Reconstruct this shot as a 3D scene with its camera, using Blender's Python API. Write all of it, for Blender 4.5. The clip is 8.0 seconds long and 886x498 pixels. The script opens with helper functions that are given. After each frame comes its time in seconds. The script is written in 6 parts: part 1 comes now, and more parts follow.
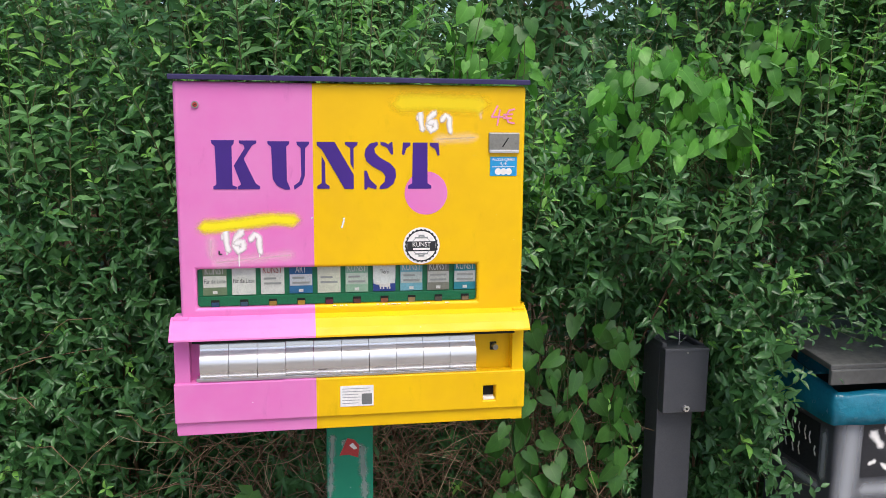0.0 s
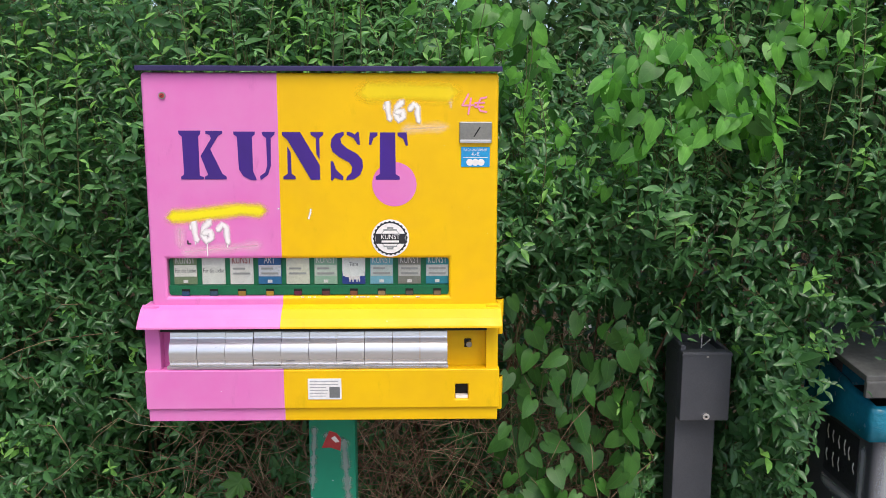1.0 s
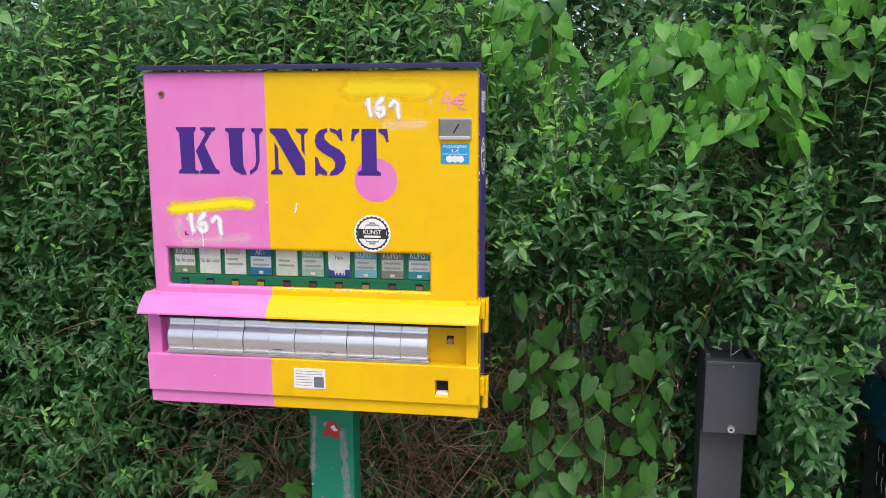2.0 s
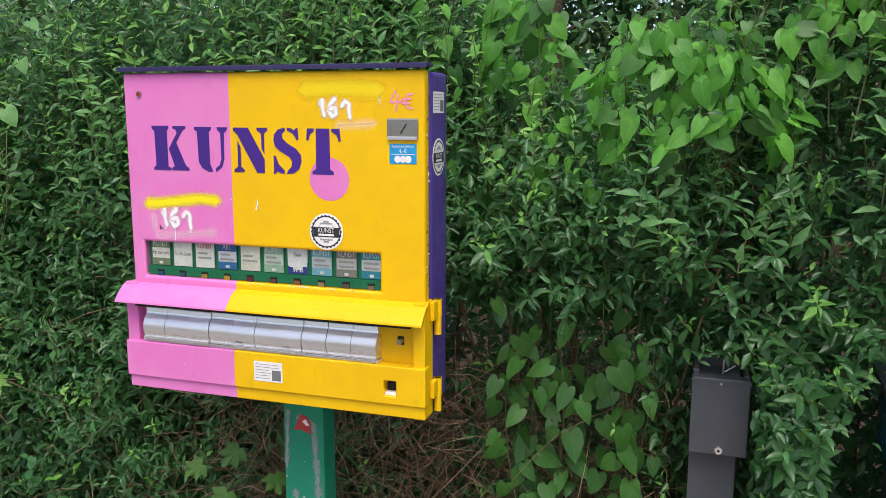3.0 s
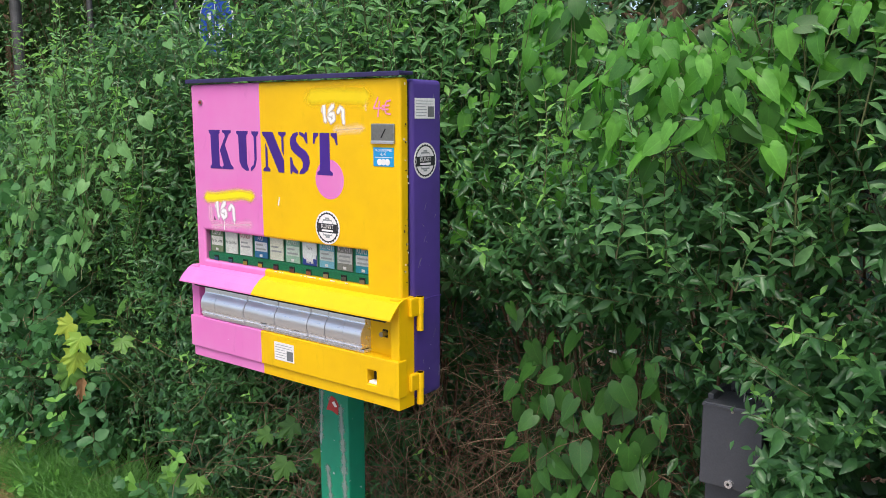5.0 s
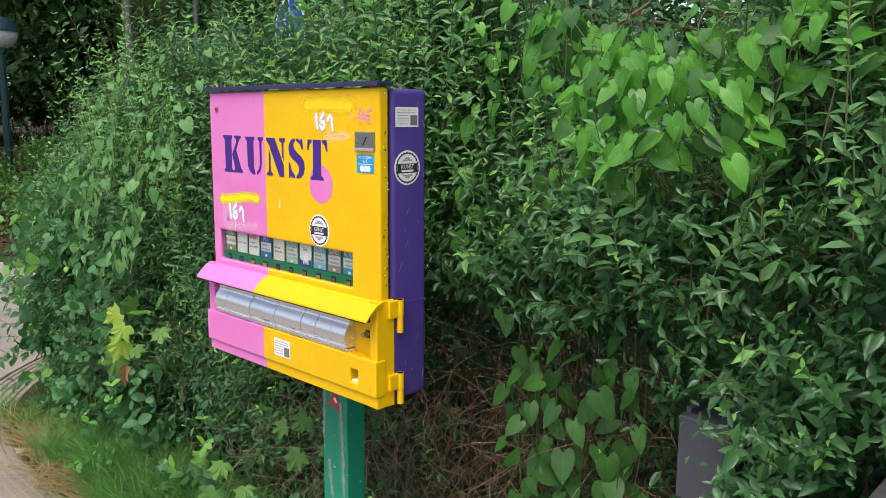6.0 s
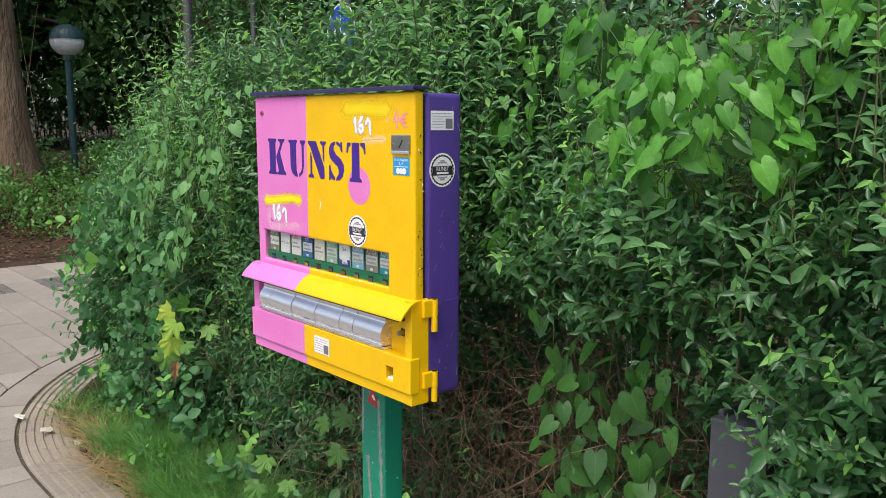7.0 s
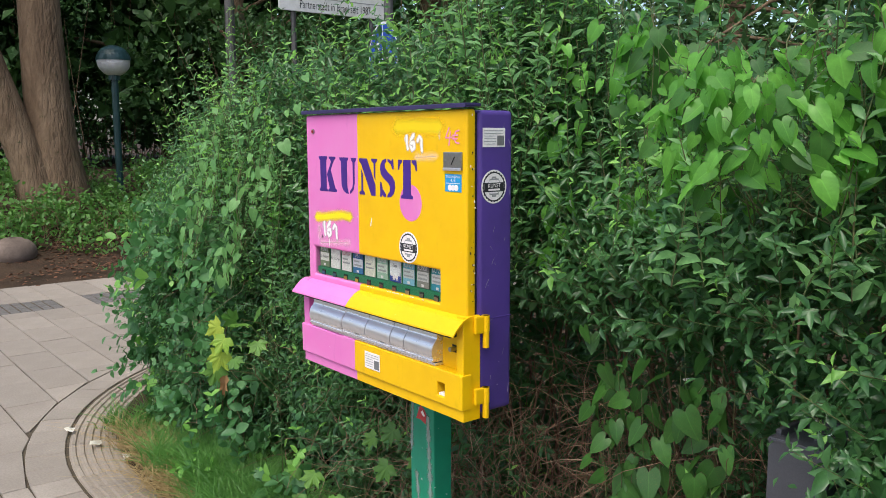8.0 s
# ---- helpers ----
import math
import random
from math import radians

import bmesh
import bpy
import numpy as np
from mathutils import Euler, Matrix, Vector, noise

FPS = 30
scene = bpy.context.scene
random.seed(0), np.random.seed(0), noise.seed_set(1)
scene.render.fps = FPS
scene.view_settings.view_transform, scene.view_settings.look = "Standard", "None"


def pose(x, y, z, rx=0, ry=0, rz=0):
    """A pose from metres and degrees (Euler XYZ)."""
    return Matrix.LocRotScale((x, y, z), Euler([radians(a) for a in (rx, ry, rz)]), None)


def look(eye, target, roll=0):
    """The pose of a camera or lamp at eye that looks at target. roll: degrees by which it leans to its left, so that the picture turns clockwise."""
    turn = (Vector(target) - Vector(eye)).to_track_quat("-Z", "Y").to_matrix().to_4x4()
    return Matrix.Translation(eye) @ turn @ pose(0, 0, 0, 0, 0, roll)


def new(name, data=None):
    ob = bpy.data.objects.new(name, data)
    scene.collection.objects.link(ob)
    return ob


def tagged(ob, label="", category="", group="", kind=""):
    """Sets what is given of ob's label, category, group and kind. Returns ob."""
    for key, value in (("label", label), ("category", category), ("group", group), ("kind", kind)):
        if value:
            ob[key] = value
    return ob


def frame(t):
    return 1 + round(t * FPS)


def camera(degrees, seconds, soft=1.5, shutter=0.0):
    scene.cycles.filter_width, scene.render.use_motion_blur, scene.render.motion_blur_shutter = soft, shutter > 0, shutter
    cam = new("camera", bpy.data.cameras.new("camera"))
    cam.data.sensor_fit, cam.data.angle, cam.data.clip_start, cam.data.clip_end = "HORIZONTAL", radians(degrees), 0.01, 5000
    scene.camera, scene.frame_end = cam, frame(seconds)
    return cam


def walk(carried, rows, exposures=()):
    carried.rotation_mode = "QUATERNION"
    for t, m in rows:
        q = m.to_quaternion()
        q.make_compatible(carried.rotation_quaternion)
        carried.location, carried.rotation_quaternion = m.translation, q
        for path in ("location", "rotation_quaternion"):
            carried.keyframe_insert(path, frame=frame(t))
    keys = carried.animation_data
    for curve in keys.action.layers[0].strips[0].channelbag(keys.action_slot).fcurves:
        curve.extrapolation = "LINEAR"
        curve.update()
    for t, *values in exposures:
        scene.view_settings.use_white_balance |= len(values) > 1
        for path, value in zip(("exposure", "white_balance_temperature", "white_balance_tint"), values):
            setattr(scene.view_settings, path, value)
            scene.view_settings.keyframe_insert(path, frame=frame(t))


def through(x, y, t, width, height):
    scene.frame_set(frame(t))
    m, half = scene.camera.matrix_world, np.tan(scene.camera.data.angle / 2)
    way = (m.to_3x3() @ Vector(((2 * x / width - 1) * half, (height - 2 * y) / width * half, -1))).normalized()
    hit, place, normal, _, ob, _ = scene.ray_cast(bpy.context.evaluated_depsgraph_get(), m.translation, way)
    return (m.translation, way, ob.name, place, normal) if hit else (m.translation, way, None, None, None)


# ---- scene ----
import collections

cam = camera(56.1, 8.0, soft=0.4)
PATH = [
    (0.0, (-0.109, -1.655, 1.563), (0.229, 0.293, 1.259), 0.5),
    (0.5, (0.027, -1.668, 1.552), (0.215, 0.298, 1.237), 0.1),
    (1.0, (0.196, -1.635, 1.558), (0.247, 0.338, 1.235), 0.1),
    (1.5, (0.351, -1.628, 1.567), (0.215, 0.338, 1.230), -0.1),
    (3.0, (0.875, -1.523, 1.556), (0.269, 0.354, 1.228), 0.1),
    (3.5, (1.029, -1.465, 1.558), (0.244, 0.345, 1.233), 0.0),
    (4.0, (1.262, -1.437, 1.568), (0.322, 0.300, 1.253), -0.1),
    (4.5, (1.369, -1.401, 1.565), (0.299, 0.259, 1.246), -0.2),
    (5.0, (1.449, -1.294, 1.555), (0.246, 0.273, 1.241), 0.0),
    (6.5, (1.732, -1.133, 1.579), (0.284, 0.211, 1.267), 0.3),
    (7.0, (1.734, -1.143, 1.572), (0.252, 0.166, 1.267), 0.2),
    (7.5, (1.721, -1.164, 1.571), (0.223, 0.127, 1.276), 0.1),
    (8.0, (1.717, -1.174, 1.574), (0.176, 0.071, 1.307), -0.2),
]
walk(cam, [(t, look(eye, target, roll)) for t, eye, target, roll in PATH], exposures=[(0.0, -0.10), (3.5, -0.10), (5.0, -0.01), (6.5, 0.03), (8.0, 0.03)])

# ---- light: bright overcast day ----
world = bpy.data.worlds.new("sky")
scene.world = world
world.use_nodes = True
wn = world.node_tree
sky = wn.nodes.new("ShaderNodeTexSky")
sky.sky_type, sky.sun_disc = "NISHITA", False
sky.sun_elevation, sky.sun_rotation = radians(62), radians(161)
sky.air_density, sky.dust_density, sky.ozone_density = 1.0, 3.0, 1.0
wn.nodes["Background"].inputs["Strength"].default_value = 0.25
wn.links.new(sky.outputs[0], wn.nodes["Background"].inputs["Color"])
sun = new("sun", bpy.data.lights.new("sun", "SUN"))
sun.data.energy, sun.data.angle, sun.data.color = 2.35, radians(35), (1.0, 0.98, 0.88)
sun.matrix_world = look((0.7, -2.0, 4.0), (0, 0, 0))


# ---- materials ----
def nodes(name):
    m = bpy.data.materials.new(name)
    m.use_nodes = True
    t = m.node_tree
    return m, t, t.nodes["Principled BSDF"]


def mix(t, fac, a, b, blend="MIX"):
    n = t.nodes.new("ShaderNodeMix")
    n.data_type, n.blend_type = "RGBA", blend
    for key, v in ((0, fac), (6, a), (7, b)):
        if isinstance(v, bpy.types.NodeSocket):
            t.links.new(v, n.inputs[key])
        else:
            n.inputs[key].default_value = v if key == 0 else (*v[:3], 1)
    return n.outputs[2]


def tex(t, scale, detail=4, rough=0.6, stretch=(1, 1, 1)):
    c = t.nodes.new("ShaderNodeTexCoord")
    mp = t.nodes.new("ShaderNodeMapping")
    mp.inputs["Scale"].default_value = stretch
    t.links.new(c.outputs["Object"], mp.inputs[0])
    n = t.nodes.new("ShaderNodeTexNoise")
    n.inputs["Scale"].default_value, n.inputs["Detail"].default_value, n.inputs["Roughness"].default_value = scale, detail, rough
    t.links.new(mp.outputs[0], n.inputs["Vector"])
    return n.outputs["Fac"]


def ramp(t, src, lo, hi, a=0.0, b=1.0):
    n = t.nodes.new("ShaderNodeMapRange")
    n.interpolation_type = "SMOOTHSTEP"
    for i, v in enumerate((lo, hi, a, b)):
        n.inputs[i + 1].default_value = v
    t.links.new(src, n.inputs[0])
    return n.outputs[0]


def bump(t, bsdf, src, strength, dist=0.002):
    n = t.nodes.new("ShaderNodeBump")
    n.inputs["Strength"].default_value, n.inputs["Distance"].default_value = strength, dist
    t.links.new(src, n.inputs["Height"])
    t.links.new(n.outputs[0], bsdf.inputs["Normal"])


def surface(name, a, b, rough=0.5, scale=8, fine=120, metal=0.0, relief=0.2, dist=0.002, spec=0.5, stain=None, stretch=(1, 1, 1), piece=0.0):
    """Two tones at a large and a fine scale, with relief; stain: a third tone in sparse patches; piece: variation from piece to piece."""
    m, t, p = nodes(name)
    col = mix(t, ramp(t, tex(t, scale, 5, 0.6, stretch), 0.35, 0.65), a, b)
    fn = tex(t, fine, 3, 0.6, stretch)
    col = mix(t, ramp(t, fn, 0.3, 0.7, 0.0, 0.35), col, [c * 0.7 for c in a])
    if stain:
        col = mix(t, ramp(t, tex(t, scale * 2.3, 8, 0.7), 0.60, 0.72), col, stain)
    if piece:
        o = t.nodes.new("ShaderNodeObjectInfo")
        col = mix(t, ramp(t, o.outputs["Random"], 0, 1, 0, piece), col, [c * 0.55 for c in a])
    t.links.new(col, p.inputs["Base Color"])
    t.links.new(ramp(t, fn, 0.2, 0.8, rough - 0.08, rough + 0.08), p.inputs["Roughness"])
    p.inputs["Metallic"].default_value = metal
    p.inputs["Specular IOR Level"].default_value = spec
    bump(t, p, fn, relief, dist)
    return m


def paint(name, col, worn, chip=(0.75, 0.72, 0.68), chips=0.735, rough=0.45):
    """Brushed gloss paint on sheet steel: faint rolled mottling, grime, sparse chips."""
    m, t, p = nodes(name)
    c = mix(t, ramp(t, tex(t, 5, 4, 0.6), 0.3, 0.7), col, worn)
    c = mix(t, ramp(t, tex(t, 34, 6, 0.7, (1, 1, 0.35)), 0.56, 0.78, 0.0, 0.35), c, [v * 0.6 for v in col])
    ch = ramp(t, tex(t, 60, 2, 0.5), chips, chips + 0.02)
    c = mix(t, ch, c, chip)
    t.links.new(c, p.inputs["Base Color"])
    t.links.new(ramp(t, tex(t, 20, 4), 0.3, 0.7, rough - 0.07, rough + 0.12), p.inputs["Roughness"])
    p.inputs["Specular IOR Level"].default_value = 0.3
    bump(t, p, tex(t, 160, 2, 0.5), 0.12, 0.0006)
    return m


def leafy(name, dark, light, rough=0.42, through=0.35, per="island", spots=0.0, veins=False):
    """Leaf: tone by leaf, paler vein mottling, some light coming through the blade."""
    m, t, p = nodes(name)
    if per == "island":
        g = t.nodes.new("ShaderNodeNewGeometry")
        r = g.outputs["Random Per Island"]
    else:
        g = t.nodes.new("ShaderNodeObjectInfo")
        r = g.outputs["Random"]
    c = mix(t, r, dark, light)
    c = mix(t, ramp(t, tex(t, 3.0, 3), 0.3, 0.7, 0.0, 0.45), c, [(d * 0.75 + l * 0.25) * 0.8 for d, l in zip(dark, light)])
    c = mix(t, ramp(t, tex(t, 90, 3), 0.35, 0.75, 0.0, 0.3), c, [v * 1.35 for v in light])
    if veins:
        # pale midrib and side veins, in the blade's own measure
        co = t.nodes.new("ShaderNodeTexCoord")
        sp = t.nodes.new("ShaderNodeSeparateXYZ")
        t.links.new(co.outputs["Object"], sp.inputs[0])

        def calc(op, a, b=None):
            n = t.nodes.new("ShaderNodeMath")
            n.operation = op
            for k, v in enumerate((a, b)):
                if isinstance(v, bpy.types.NodeSocket):
                    t.links.new(v, n.inputs[k])
                elif v is not None:
                    n.inputs[k].default_value = v
            return n.outputs[0]

        ax = calc("ABSOLUTE", sp.outputs["X"])
        rib = ramp(t, ax, 0.006, 0.03, 0.30, 0.0)
        wave_ = calc("ABSOLUTE", calc("SUBTRACT", calc("FRACT", calc("MULTIPLY", calc("SUBTRACT", sp.outputs["Y"], calc("MULTIPLY", ax, 0.9)), 6.5)), 0.5))
        side_ = ramp(t, wave_, 0.0, 0.12, 0.035, 0.0)
        c = mix(t, calc("MAXIMUM", rib, side_), c, [v * 1.5 for v in light])
        c = mix(t, ramp(t, tex(t, 2.2, 3), 0.42, 0.72, 0.0, 0.5), c, [d * 0.8 for d in dark])
        bump(t, p, wave_, 0.035, 0.02)
    if spots:
        c = mix(t, ramp(t, tex(t, 22, 4), 0.58, 0.7, 0.0, spots), c, (0.30, 0.15, 0.04))
    t.links.new(c, p.inputs["Base Color"])
    p.inputs["Roughness"].default_value = rough
    p.inputs["Specular IOR Level"].default_value = 0.45
    tr = t.nodes.new("ShaderNodeBsdfTranslucent")
    t.links.new(mix(t, 0.5, c, [v * 1.6 for v in light]), tr.inputs["Color"])
    ms = t.nodes.new("ShaderNodeMixShader")
    ms.inputs[0].default_value = through
    out = t.nodes["Material Output"]
    t.links.new(p.outputs[0], ms.inputs[1])
    t.links.new(tr.outputs[0], ms.inputs[2])
    t.links.new(ms.outputs[0], out.inputs["Surface"])
    return m


def sprayed(name, col, hard=0.5, solid=1.0):
    """Spray paint: covers in the middle of a stroke and thins out in a speckle to its border (the mesh's 'edge' value)."""
    m, t, p = nodes(name)
    a = t.nodes.new("ShaderNodeAttribute")
    a.attribute_name = "edge"
    s = t.nodes.new("ShaderNodeMath")
    s.operation = "ADD"
    t.links.new(a.outputs["Fac"], s.inputs[0])
    t.links.new(ramp(t, tex(t, 260, 4, 0.7), 0.2, 0.8, -0.09, 0.09), s.inputs[1])
    t.links.new(ramp(t, s.outputs[0], hard, 1.0, solid, 0.0), p.inputs["Alpha"])
    p.inputs["Base Color"].default_value = (*col, 1)
    p.inputs["Roughness"].default_value = 0.6
    return m


def plain(name, col, rough=0.5, metal=0.0):
    return surface(name, col, [min(1, c * 1.12) for c in col], rough, 14, 180, metal, 0.08, 0.0005)


M = {}
M["pink"] = paint("pink_paint", (0.73, 0.165, 0.48), (0.74, 0.23, 0.52), (0.9, 0.75, 0.85), 0.77)
M["yellow"] = paint("yellow_paint", (0.86, 0.51, 0.001), (0.80, 0.46, 0.002), (0.85, 0.65, 0.25), 0.775)
M["purple"] = paint("purple_paint", (0.082, 0.045, 0.25), (0.070, 0.042, 0.20), (0.5, 0.46, 0.55), 0.755, 0.42)
M["letter"] = paint("purple_lettering", (0.062, 0.020, 0.24), (0.050, 0.018, 0.19), (0.5, 0.3, 0.4), 0.79, 0.5)
M["lip"] = paint("dark_purple_paint", (0.030, 0.022, 0.085), (0.045, 0.035, 0.11), (0.4, 0.38, 0.5), 0.77, 0.4)
M["green"] = paint("green_post_paint", (0.010, 0.25, 0.135), (0.014, 0.21, 0.125), (0.42, 0.44, 0.42), 0.72, 0.45)
M["tray"] = plain("green_plastic", (0.012, 0.19, 0.085), 0.4)
M["steel"] = surface("brushed_steel", (0.80, 0.77, 0.78), (0.88, 0.85, 0.86), 0.30, 6, 70, 0.78, 0.0, 0.0002, stretch=(0.02, 1, 1))
M["nickel"] = plain("dull_nickel", (0.42, 0.40, 0.37), 0.35, 1.0)
M["white"] = plain("white_print", (0.84, 0.79, 0.77), 0.55)
M["black"] = plain("black_print", (0.02, 0.02, 0.025), 0.5)
M["dark"] = plain("dark_inside", (0.012, 0.012, 0.012), 0.8)
M["blue"] = plain("sticker_blue", (0.015, 0.30, 0.62), 0.4)
M["red"] = plain("sticker_red", (0.40, 0.03, 0.03), 0.5)
M["grey"] = plain("print_grey", (0.30, 0.30, 0.30), 0.6)
M["pinkink"] = sprayed("pink_marker", (0.86, 0.26, 0.42), 0.75)
M["whitespray"] = sprayed("white_spray", (0.86, 0.82, 0.80), 0.12)
M["whitehaze"] = sprayed("thin_white_spray", (0.88, 0.80, 0.72), 0.0, 0.30)
M["yellowspray"] = sprayed("yellow_spray", (0.90, 0.74, 0.0), 0.12)
M["yellowthin"] = sprayed("thin_yellow_spray", (0.94, 0.70, 0.0), 0.15, 0.85)
M["anthracite"] = surface("anthracite_powder_coat", (0.062, 0.063, 0.076), (0.072, 0.073, 0.086), 0.5, 9, 300, 0.0, 0.15, 0.0005)
M["bag"] = surface("teal_bin_liner", (0.010, 0.16, 0.25), (0.015, 0.21, 0.31), 0.22, 9, 40, 0.0, 0.5, 0.006)
M["privet"] = leafy("privet_leaf", (0.019, 0.075, 0.025), (0.098, 0.240, 0.074), 0.30)
M["young"] = leafy("young_privet_leaf", (0.11, 0.30, 0.05), (0.27, 0.54, 0.11), 0.45, 0.4)
# paler privet copy for upright shoots: sky light on the upper hedge put into colour
M["privetlit"] = leafy("skylit_privet_leaf", (0.10, 0.25, 0.085), (0.26, 0.50, 0.18), 0.42, 0.4)
M["bindweed"] = leafy("bindweed_leaf", (0.055, 0.20, 0.025), (0.20, 0.51, 0.075), 0.40, 0.42, "object", veins=True)
# darker bindweed copy: shade put into the leaf colour, plus brown age spots
M["bindweedoldshade"] = leafy("old_shaded_bindweed_leaf", (0.026, 0.095, 0.018), (0.075, 0.22, 0.036), 0.45, 0.35, "object", 0.25, veins=True)
M["bindweedpale"] = leafy("pale_bindweed_leaf", (0.10, 0.26, 0.07), (0.22, 0.44, 0.14), 0.5, 0.4, "object", veins=True)
M["snowberry"] = leafy("round_leaf", (0.045, 0.15, 0.05), (0.10, 0.26, 0.08), 0.5)
M["maple"] = leafy("maple_leaf", (0.06, 0.17, 0.03), (0.13, 0.28, 0.04), 0.5, 0.35, "object", veins=True)
M["mapleyellow"] = leafy("yellowing_maple_leaf", (0.20, 0.40, 0.04), (0.44, 0.50, 0.06), 0.55, 0.35, "object", 0.35, veins=True)
M["maplebrown"] = leafy("withered_leaf", (0.24, 0.12, 0.045), (0.30, 0.17, 0.07), 0.7, 0.2, "object")
M["treeleaf"] = leafy("tree_leaf", (0.026, 0.080, 0.022), (0.075, 0.165, 0.045), 0.5, 0.3)
M["ivy"] = leafy("ground_cover_leaf", (0.05, 0.13, 0.03), (0.13, 0.29, 0.055), 0.5)
M["grass"] = leafy("grass_blade", (0.045, 0.15, 0.03), (0.15, 0.34, 0.07), 0.45)
M["litter"] = leafy("dead_leaf", (0.08, 0.032, 0.016), (0.19, 0.085, 0.042), 0.8, 0.1)
M["straw"] = leafy("dry_grass", (0.28, 0.19, 0.08), (0.42, 0.31, 0.15), 0.7, 0.2)
M["twig"] = surface("dry_twig", (0.16, 0.088, 0.052), (0.31, 0.19, 0.115), 0.8, 20, 200)
M["drytwig"] = surface("bleached_twig", (0.30, 0.19, 0.11), (0.46, 0.34, 0.22), 0.8, 9, 200)
M["stem"] = surface("green_stem", (0.09, 0.13, 0.04), (0.14, 0.12, 0.05), 0.6, 20, 200)
M["bark"] = surface("tree_bark", (0.125, 0.080, 0.048), (0.215, 0.145, 0.090), 0.9, 3.4, 16, 0, 1.0, 0.05, 0.3, (0.06, 0.065, 0.025), (1, 1, 0.30))
M["soil"] = surface("bare_soil", (0.036, 0.023, 0.014), (0.070, 0.044, 0.027), 0.95, 2.5, 45, 0, 0.8, 0.02, 0.2, (0.06, 0.07, 0.025))
M["slab"] = surface("concrete_slab", (0.285, 0.245, 0.205), (0.345, 0.298, 0.252), 0.85, 2.2, 90, 0, 0.35, 0.003, 0.3, (0.27, 0.23, 0.19), piece=0.28)
M["rib"] = surface("ribbed_concrete", (0.29, 0.245, 0.20), (0.36, 0.305, 0.25), 0.88, 3, 110, 0, 0.4, 0.003, 0.3, (0.28, 0.235, 0.18), piece=0.3)
M["cobble"] = surface("dark_cobble", (0.16, 0.15, 0.14), (0.22, 0.2, 0.19), 0.85, 8, 90, 0, 0.4, 0.004, 0.3, piece=0.5)
M["joint"] = surface("joint_sand", (0.07, 0.055, 0.04), (0.11, 0.09, 0.06), 0.95, 6, 120, 0, 0.5, 0.004, 0.2, (0.04, 0.06, 0.02))
M["stone"] = surface("boulder_stone", (0.13, 0.095, 0.075), (0.20, 0.15, 0.12), 0.85, 3, 30, 0, 0.5, 0.01)
M["lampgreen"] = plain("dark_green_metal", (0.015, 0.05, 0.05), 0.4)
M["globe"] = plain("milky_globe", (0.62, 0.60, 0.58), 0.35)
M["pole"] = surface("galvanised_pole", (0.10, 0.095, 0.09), (0.15, 0.14, 0.135), 0.5, 4, 60, 0.6)
M["signblue"] = plain("traffic_sign_blue", (0.012, 0.06, 0.38), 0.35)
M["signwhite"] = plain("sign_white", (0.72, 0.72, 0.70), 0.4)


def pane_glass(name):
    m, t, p = nodes(name)
    p.inputs["Base Color"].default_value = (1, 1, 1, 1)
    p.inputs["Roughness"].default_value = 0.06
    p.inputs["IOR"].default_value = 1.45
    tp = t.nodes.new("ShaderNodeBsdfTransparent")
    gl = t.nodes.new("ShaderNodeBsdfGlossy")
    gl.inputs["Roughness"].default_value = 0.12
    lw = t.nodes.new("ShaderNodeFresnel")
    lw.inputs[0].default_value = 1.45
    ms = t.nodes.new("ShaderNodeMixShader")
    t.links.new(lw.outputs[0], ms.inputs[0])
    t.links.new(tp.outputs[0], ms.inputs[1])
    t.links.new(gl.outputs[0], ms.inputs[2])
    t.links.new(ms.outputs[0], t.nodes["Material Output"].inputs["Surface"])
    return m


M["glass"] = pane_glass("window_plastic")


# ---- mesh helpers ----
def thing(name, label, category, group="", kind="", at=(0, 0, 0)):
    ob = new(name)
    ob.location = at
    ob.empty_display_size = 0.1
    return tagged(ob, label, category, group, kind)


def part(name, bm, material, parent=None, label=""):
    """Links a bmesh as one mesh object under a thing or under a part, whose own place it keeps."""
    me = bpy.data.meshes.new(name)
    bm.to_mesh(me)
    bm.free()
    for m in material if isinstance(material, (list, tuple)) else [material]:
        me.materials.append(m)
    ob = new(name, me)
    if parent:
        ob.parent = parent
    if label:
        ob["label"] = label
    return ob


def shared(name, me, parent=None, m=None):
    ob = new(name, me)
    if parent:
        ob.parent = parent
    if m is not None:
        ob.matrix_basis = m
    return ob


def box(x0, x1, y0, y1, z0, z1, bevel=0.0, seg=2, bm=None):
    own = bmesh.new()
    bmesh.ops.create_cube(own, size=1)
    for v in own.verts:
        v.co = Vector(((x0 + x1) / 2 + v.co.x * (x1 - x0), (y0 + y1) / 2 + v.co.y * (y1 - y0), (z0 + z1) / 2 + v.co.z * (z1 - z0)))
    if bevel:
        bmesh.ops.bevel(own, geom=own.edges[:], offset=bevel, segments=seg, profile=0.6, affect="EDGES")
    if bm is None:
        return own
    join(bm, own)
    return bm


def join(bm, other):
    me = bpy.data.meshes.new("joined")
    other.to_mesh(me)
    other.free()
    bm.from_mesh(me)
    bpy.data.meshes.remove(me)


def split_x(bm, x, left=0, right=1):
    """Cuts the mesh at x; the two sides get the two materials."""
    bmesh.ops.bisect_plane(bm, geom=bm.verts[:] + bm.edges[:] + bm.faces[:], plane_co=(x, 0, 0), plane_no=(1, 0, 0))
    for f in bm.faces:
        f.material_index = left if f.calc_center_median().x < x else right
    return bm


